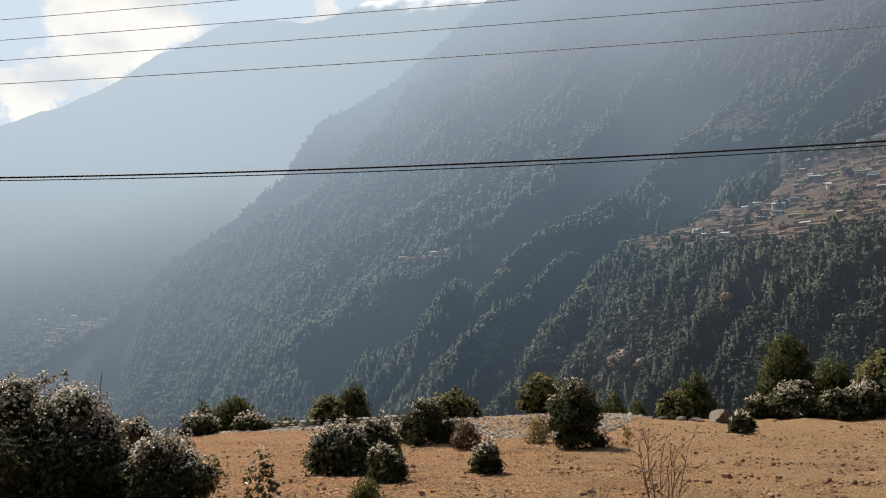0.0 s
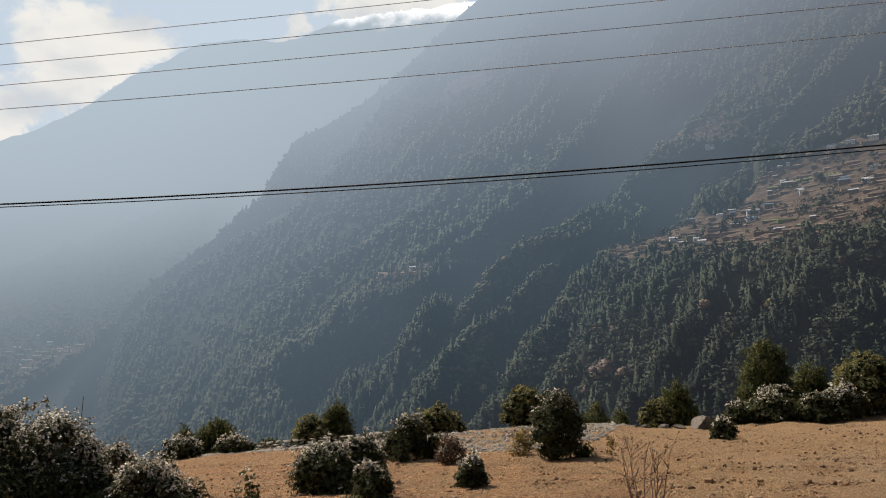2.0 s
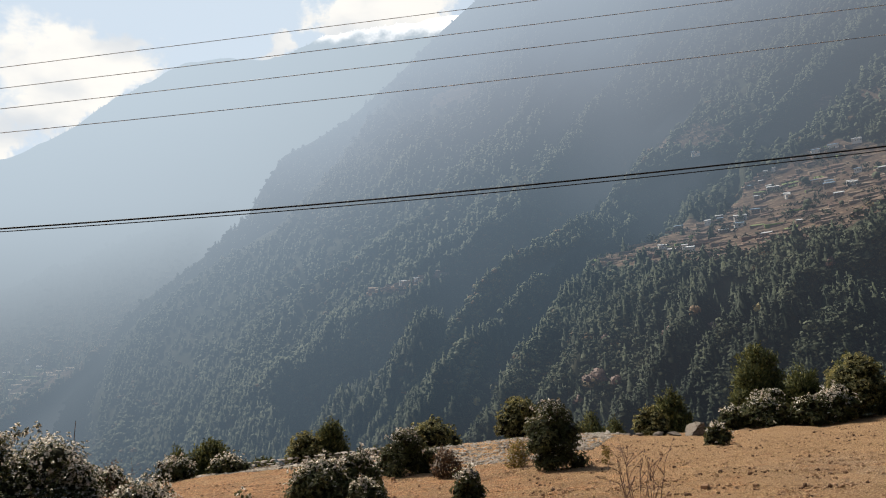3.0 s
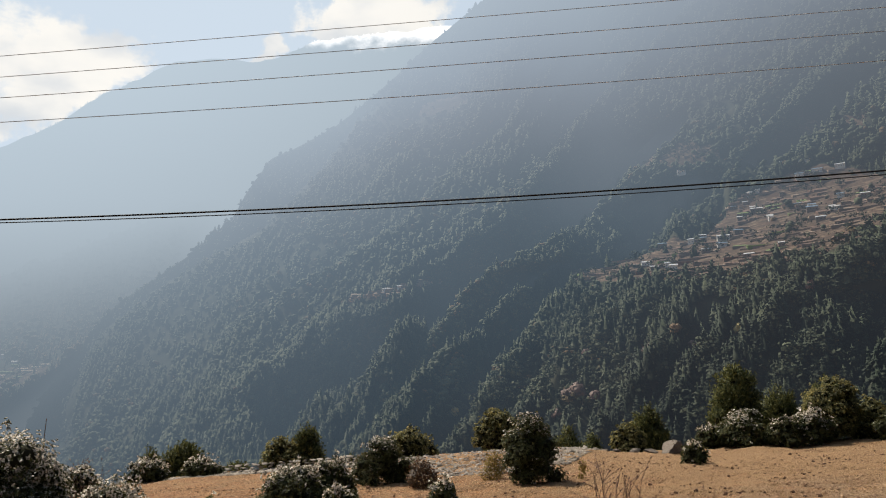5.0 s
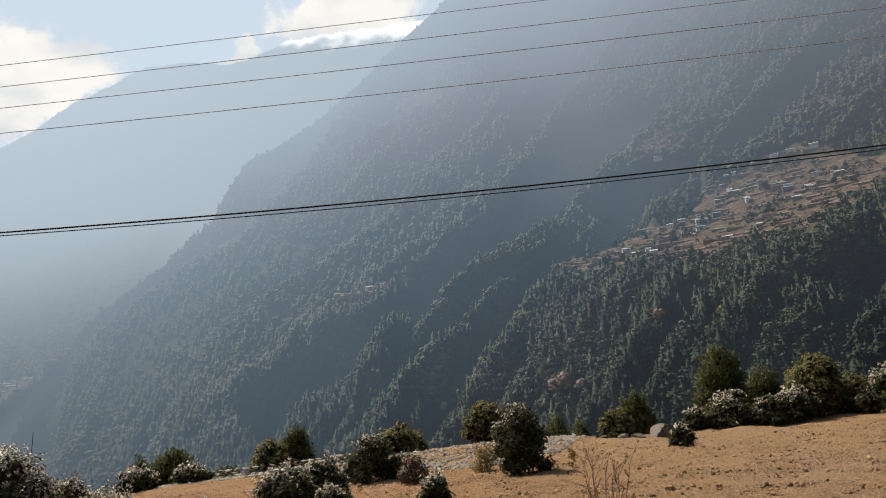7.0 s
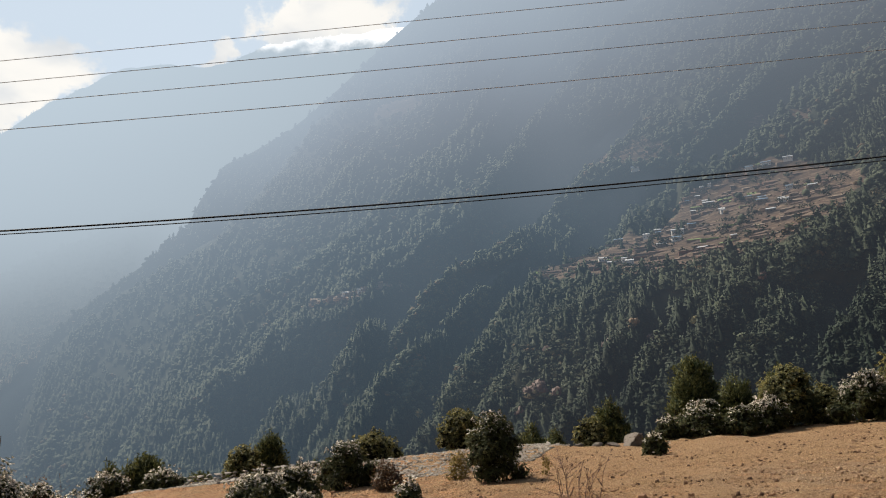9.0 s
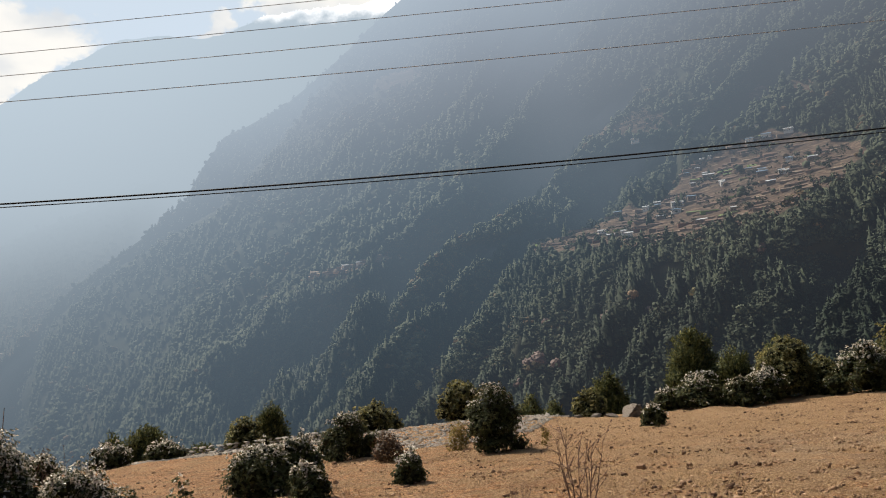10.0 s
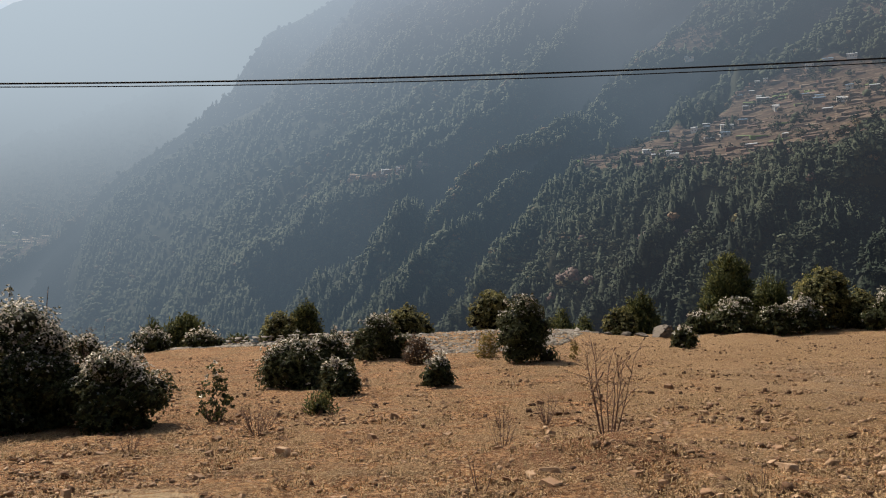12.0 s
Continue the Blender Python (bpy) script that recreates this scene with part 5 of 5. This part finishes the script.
WHITE, GREY = "whitewashed stone house with a tin roof among terraces", "low grey stone house with a tin roof among terraces"
for b, e, length, depth, tall, turn, white, roof, in (
        (22.9, 12.2, 17, 8, 6.0, 8, True, M_TIN), (23.9, 12.6, 12, 7, 4.5, 10, False, M_BLUE), (20.8, 12.2, 9, 6, 5.5, -12, True, M_TIN), (21.6, 12.3, 8, 6, 3.6, 5, False, M_BLUE),
        (19.1, 10.7, 7, 5, 4.8, 10, True, M_TIN), (18.2, 10.7, 10, 6, 3.2, 4, False, M_TIN), (17.0, 10.9, 7, 5, 3.2, 0, False, M_RUBBLE), (25.2, 13.8, 18, 8, 4.6, 4, False, M_TIN),
        (26.0, 13.3, 9, 6, 3.6, -6, True, M_TIN), (24.1, 13.5, 8, 6, 3.4, 8, False, M_TIN), (28.6, 13.5, 15, 8, 4.6, 6, False, M_BLUE), (29.8, 13.4, 8, 6, 3.8, 6, True, M_TIN),
        (28.1, 15.7, 12, 7, 5.5, 4, True, M_BLUE), (29.2, 15.8, 15, 8, 5.5, 2, True, M_BLUE), (30.6, 16.0, 14, 7, 4.4, 0, True, M_TIN), (28.5, 16.6, 16, 7, 4.6, 5, True, M_BLUE),
        (27.2, 16.5, 10, 6, 4.0, 0, False, M_TIN), (20.6, 16.9, 15, 7, 5.2, 4, True, M_TIN), (20.6, 16.2, 9, 6, 3.2, 0, False, M_TIN), (26.9, 14.7, 7, 5, 3.6, 5, False, M_RUBBLE),
        (25.4, 15.1, 6, 5, 3.4, 0, True, M_TIN), (16.2, 11.9, 9, 6, 3.2, 12, False, M_TIN), (31.8, 13.9, 12, 7, 4.2, 5, False, M_TIN), (33.2, 15.6, 12, 7, 4.6, 3, True, M_TIN),
        (-0.7, 10.0, 12, 6, 4.2, 4, True, M_TIN), (0.3, 10.2, 10, 5, 4.0, 0, True, M_TIN), (1.8, 10.5, 8, 5, 3.4, 0, False, M_RUBBLE)):
    house(b, e, length, depth, tall, turn, white, roof, WHITE if white else GREY)
village = random.Random(12)
placed = 0
while placed < 18:
    b, e = village.uniform(15, 33.5), village.uniform(10.4, 16.2)
    if cleared(b, e) < 0.9 or cleared(b, e - 0.35) < 0.9:
        continue
    white = village.random() < 0.45
    house(b, e, village.uniform(6, 13), village.uniform(5, 7), village.uniform(2.8, 5.2), village.uniform(-10, 12), white, M_TIN if village.random() < 0.7 else M_BLUE, WHITE if white else GREY)
    placed += 1
for b, v, shape, length in ((-15.6, 0.762, FAR, 26), (-14.6, 0.764, FAR, 18), (-12.0, 0.765, FAR, 20), (-11.4, 0.768, FAR, 26), (-11.6, 0.725, FAR, 28), (-12.6, 0.752, FAR, 16),
                            (-26.2, 0.70, HILL, 15), (-25.0, 0.72, HILL, 13), (-24.4, 0.69, HILL, 12)):
    house(b, 0, length, 9, 6, 3, True, M_TIN, "tiny pale farmhouse on a far hazy slope", far_point(b, v, shape)[0])


def build_terraces():
    """Narrow fields with a dry stone wall below each."""
    rng = np.random.default_rng(99)
    made = 0
    for _ in range(4000):
        zone = rng.uniform()
        if zone < 0.8:
            b, e = rng.uniform(13, 34), rng.uniform(9.8, 16.6)
        elif zone < 0.9:
            b, e = rng.uniform(17, 24), rng.uniform(16.6, 19)
        else:
            b = rng.uniform(-2.6, 2.4)
            e = 9.42 + 0.19 * (b + 3.9) + rng.uniform(-0.1, 0.25)
        if float(cleared(b, e)) < 0.8 or made >= 290:
            continue
        length, depth = rng.uniform(10, 44), rng.uniform(5, 13)
        p, q = slope_point(b, e), slope_point(b, e + 0.4)
        run = math.hypot(q[0], q[1]) - math.hypot(p[0], p[1])
        slope = min(0.6, max(0.15, (q[2] - p[2]) / max(run, 1.0)))
        thing = tagged(new("terrace"), "narrow tilted terrace field above a stone wall", "terrace field", "terraces of the village")
        thing.location, thing.rotation_euler = (p[0], p[1], p[2] + 0.5), (0, 0, radians(-b + rng.uniform(-16, 14)))
        rise = depth * slope * 0.85
        hl = length / 2
        skew = rng.uniform(-3, 3)
        bm = bmesh.new()
        top = [bm.verts.new(c) for c in ((-hl, 0, 0.6), (hl, 0, 0.6), (hl - rng.uniform(0, 5), depth, 0.6 + rise), (-hl + skew, depth, 0.6 + rise))]
        low = [bm.verts.new((v.co.x, v.co.y, v.co.z - 3)) for v in top]
        bm.faces.new(top)
        for i in range(4):
            j = (i + 1) % 4
            bm.faces.new((top[j], top[i], low[i], low[j]))
        mat = M_SOIL if b < 8 else M_CROP if rng.uniform() < 0.06 else M_SOIL if rng.uniform() < 0.24 else M_DARKSOIL
        part("field", bm_mesh("field", bm, mat), thing)
        if b < 8:
            thing.location.z -= 1.4
        bm = bmesh.new()
        box(bm, -hl, hl, -0.7, -0.05, -3, 0.6 + rng.uniform(0.1, 0.6))
        part("stone_wall", bm_mesh("stone_wall", bm, M_RUBBLE), thing)
        made += 1


M_DARKSOIL = distant_plain("distant_ploughed_soil", (0.095, 0.054, 0.038), (0.19, 0.118, 0.082))
build_terraces()



def autumn_tree(b, e, tall, mat, label, seed):
    """A broadleaf tree that stands out from the dark wood."""
    rng = np.random.default_rng(seed)
    p = slope_point(b, e)
    thing = tagged(new("autumn_tree"), label, "tree", "autumn trees on the slope")
    thing.location = tuple(p)
    v, f = limb(rng, (0, 0, -2), (0, 0, tall * 0.6), 0.35)
    part("trunk", mesh_from("trunk", v, f, M_RUBBLE, True), thing)
    v, f, out = clump_template(rng, 160)
    part("crown", mesh_from("crown", v * tall, f, mat, normals=out), thing)


M_YELLOWTREE = distant_plain("distant_yellow_foliage", (0.22, 0.19, 0.07), (0.36, 0.31, 0.14))
M_OCHRETREE = distant_plain("distant_ochre_foliage", (0.15, 0.10, 0.055), (0.23, 0.16, 0.09))
M_BARETREE = distant_plain("distant_leafless_twigs", (0.095, 0.062, 0.054), (0.165, 0.112, 0.092))
autumn_tree(3.75, 1.5, 24, M_YELLOWTREE, "pale yellow broadleaf tree standing out from dark woods", 33)
autumn_tree(19.3, 5.7, 19, M_OCHRETREE, "ochre broadleaf tree among dark conifers", 34)
autumn_tree(23.3, 5.6, 17, M_YELLOWTREE, "pale yellow broadleaf tree standing out from dark woods", 38)
for b, e, tall, seed in ((11.8, 2.7, 20, 35), (12.7, 2.9, 22, 36), (13.7, 2.8, 19, 37), (20.5, 6.2, 18, 39), (13.2, 4.6, 15, 40), (17.3, 5.4, 14, 41), (27.8, 7.8, 16, 42), (10.9, 1.3, 17, 43)):
    autumn_tree(b, e, tall * 1.3, M_BARETREE, "nearly leafless purplish-brown tree in the mixed woods", seed)

# ---- cables ----


def cable(name, ahead, height, slant, sag, thick, label, mat):
    """A line strung across the view, at a height over the eye that follows a shallow curve."""
    pts = []
    for i in range(161):
        u = -3.2 + 6.4 * i / 160
        pts.append((ahead * u, ahead, 2.0 + ahead * (height + slant * u + sag * u * u)))
    v, f = tube(pts, [thick] * len(pts), 6)
    tagged(new(name, mesh_from(name, v, f, mat, True)), label, "cable", "overhead lines")


cable("power_cable", 12.0, 0.2901, 0.0427, 0.0227, 0.013, "thick black overhead cable hanging over the pasture", M_CABLE)
cable("power_cable", 12.2, 0.2848, 0.0409, 0.0245, 0.008, "thinner black overhead cable below a thick one", M_CABLE)
cable("power_line", 15.0, 0.4340, 0.0694, 0.0107, 0.0068, "thin dull grey overhead power line", M_LINE)
cable("power_line", 15.4, 0.4735, 0.0790, 0.0051, 0.0068, "thin dull grey overhead power line", M_LINE)
cable("power_line", 15.8, 0.5058, 0.0853, 0.0035, 0.0068, "thin dull grey overhead power line", M_LINE)
cable("power_line", 16.2, 0.5393, 0.0927, 0.0020, 0.0068, "thin dull grey overhead power line", M_LINE)
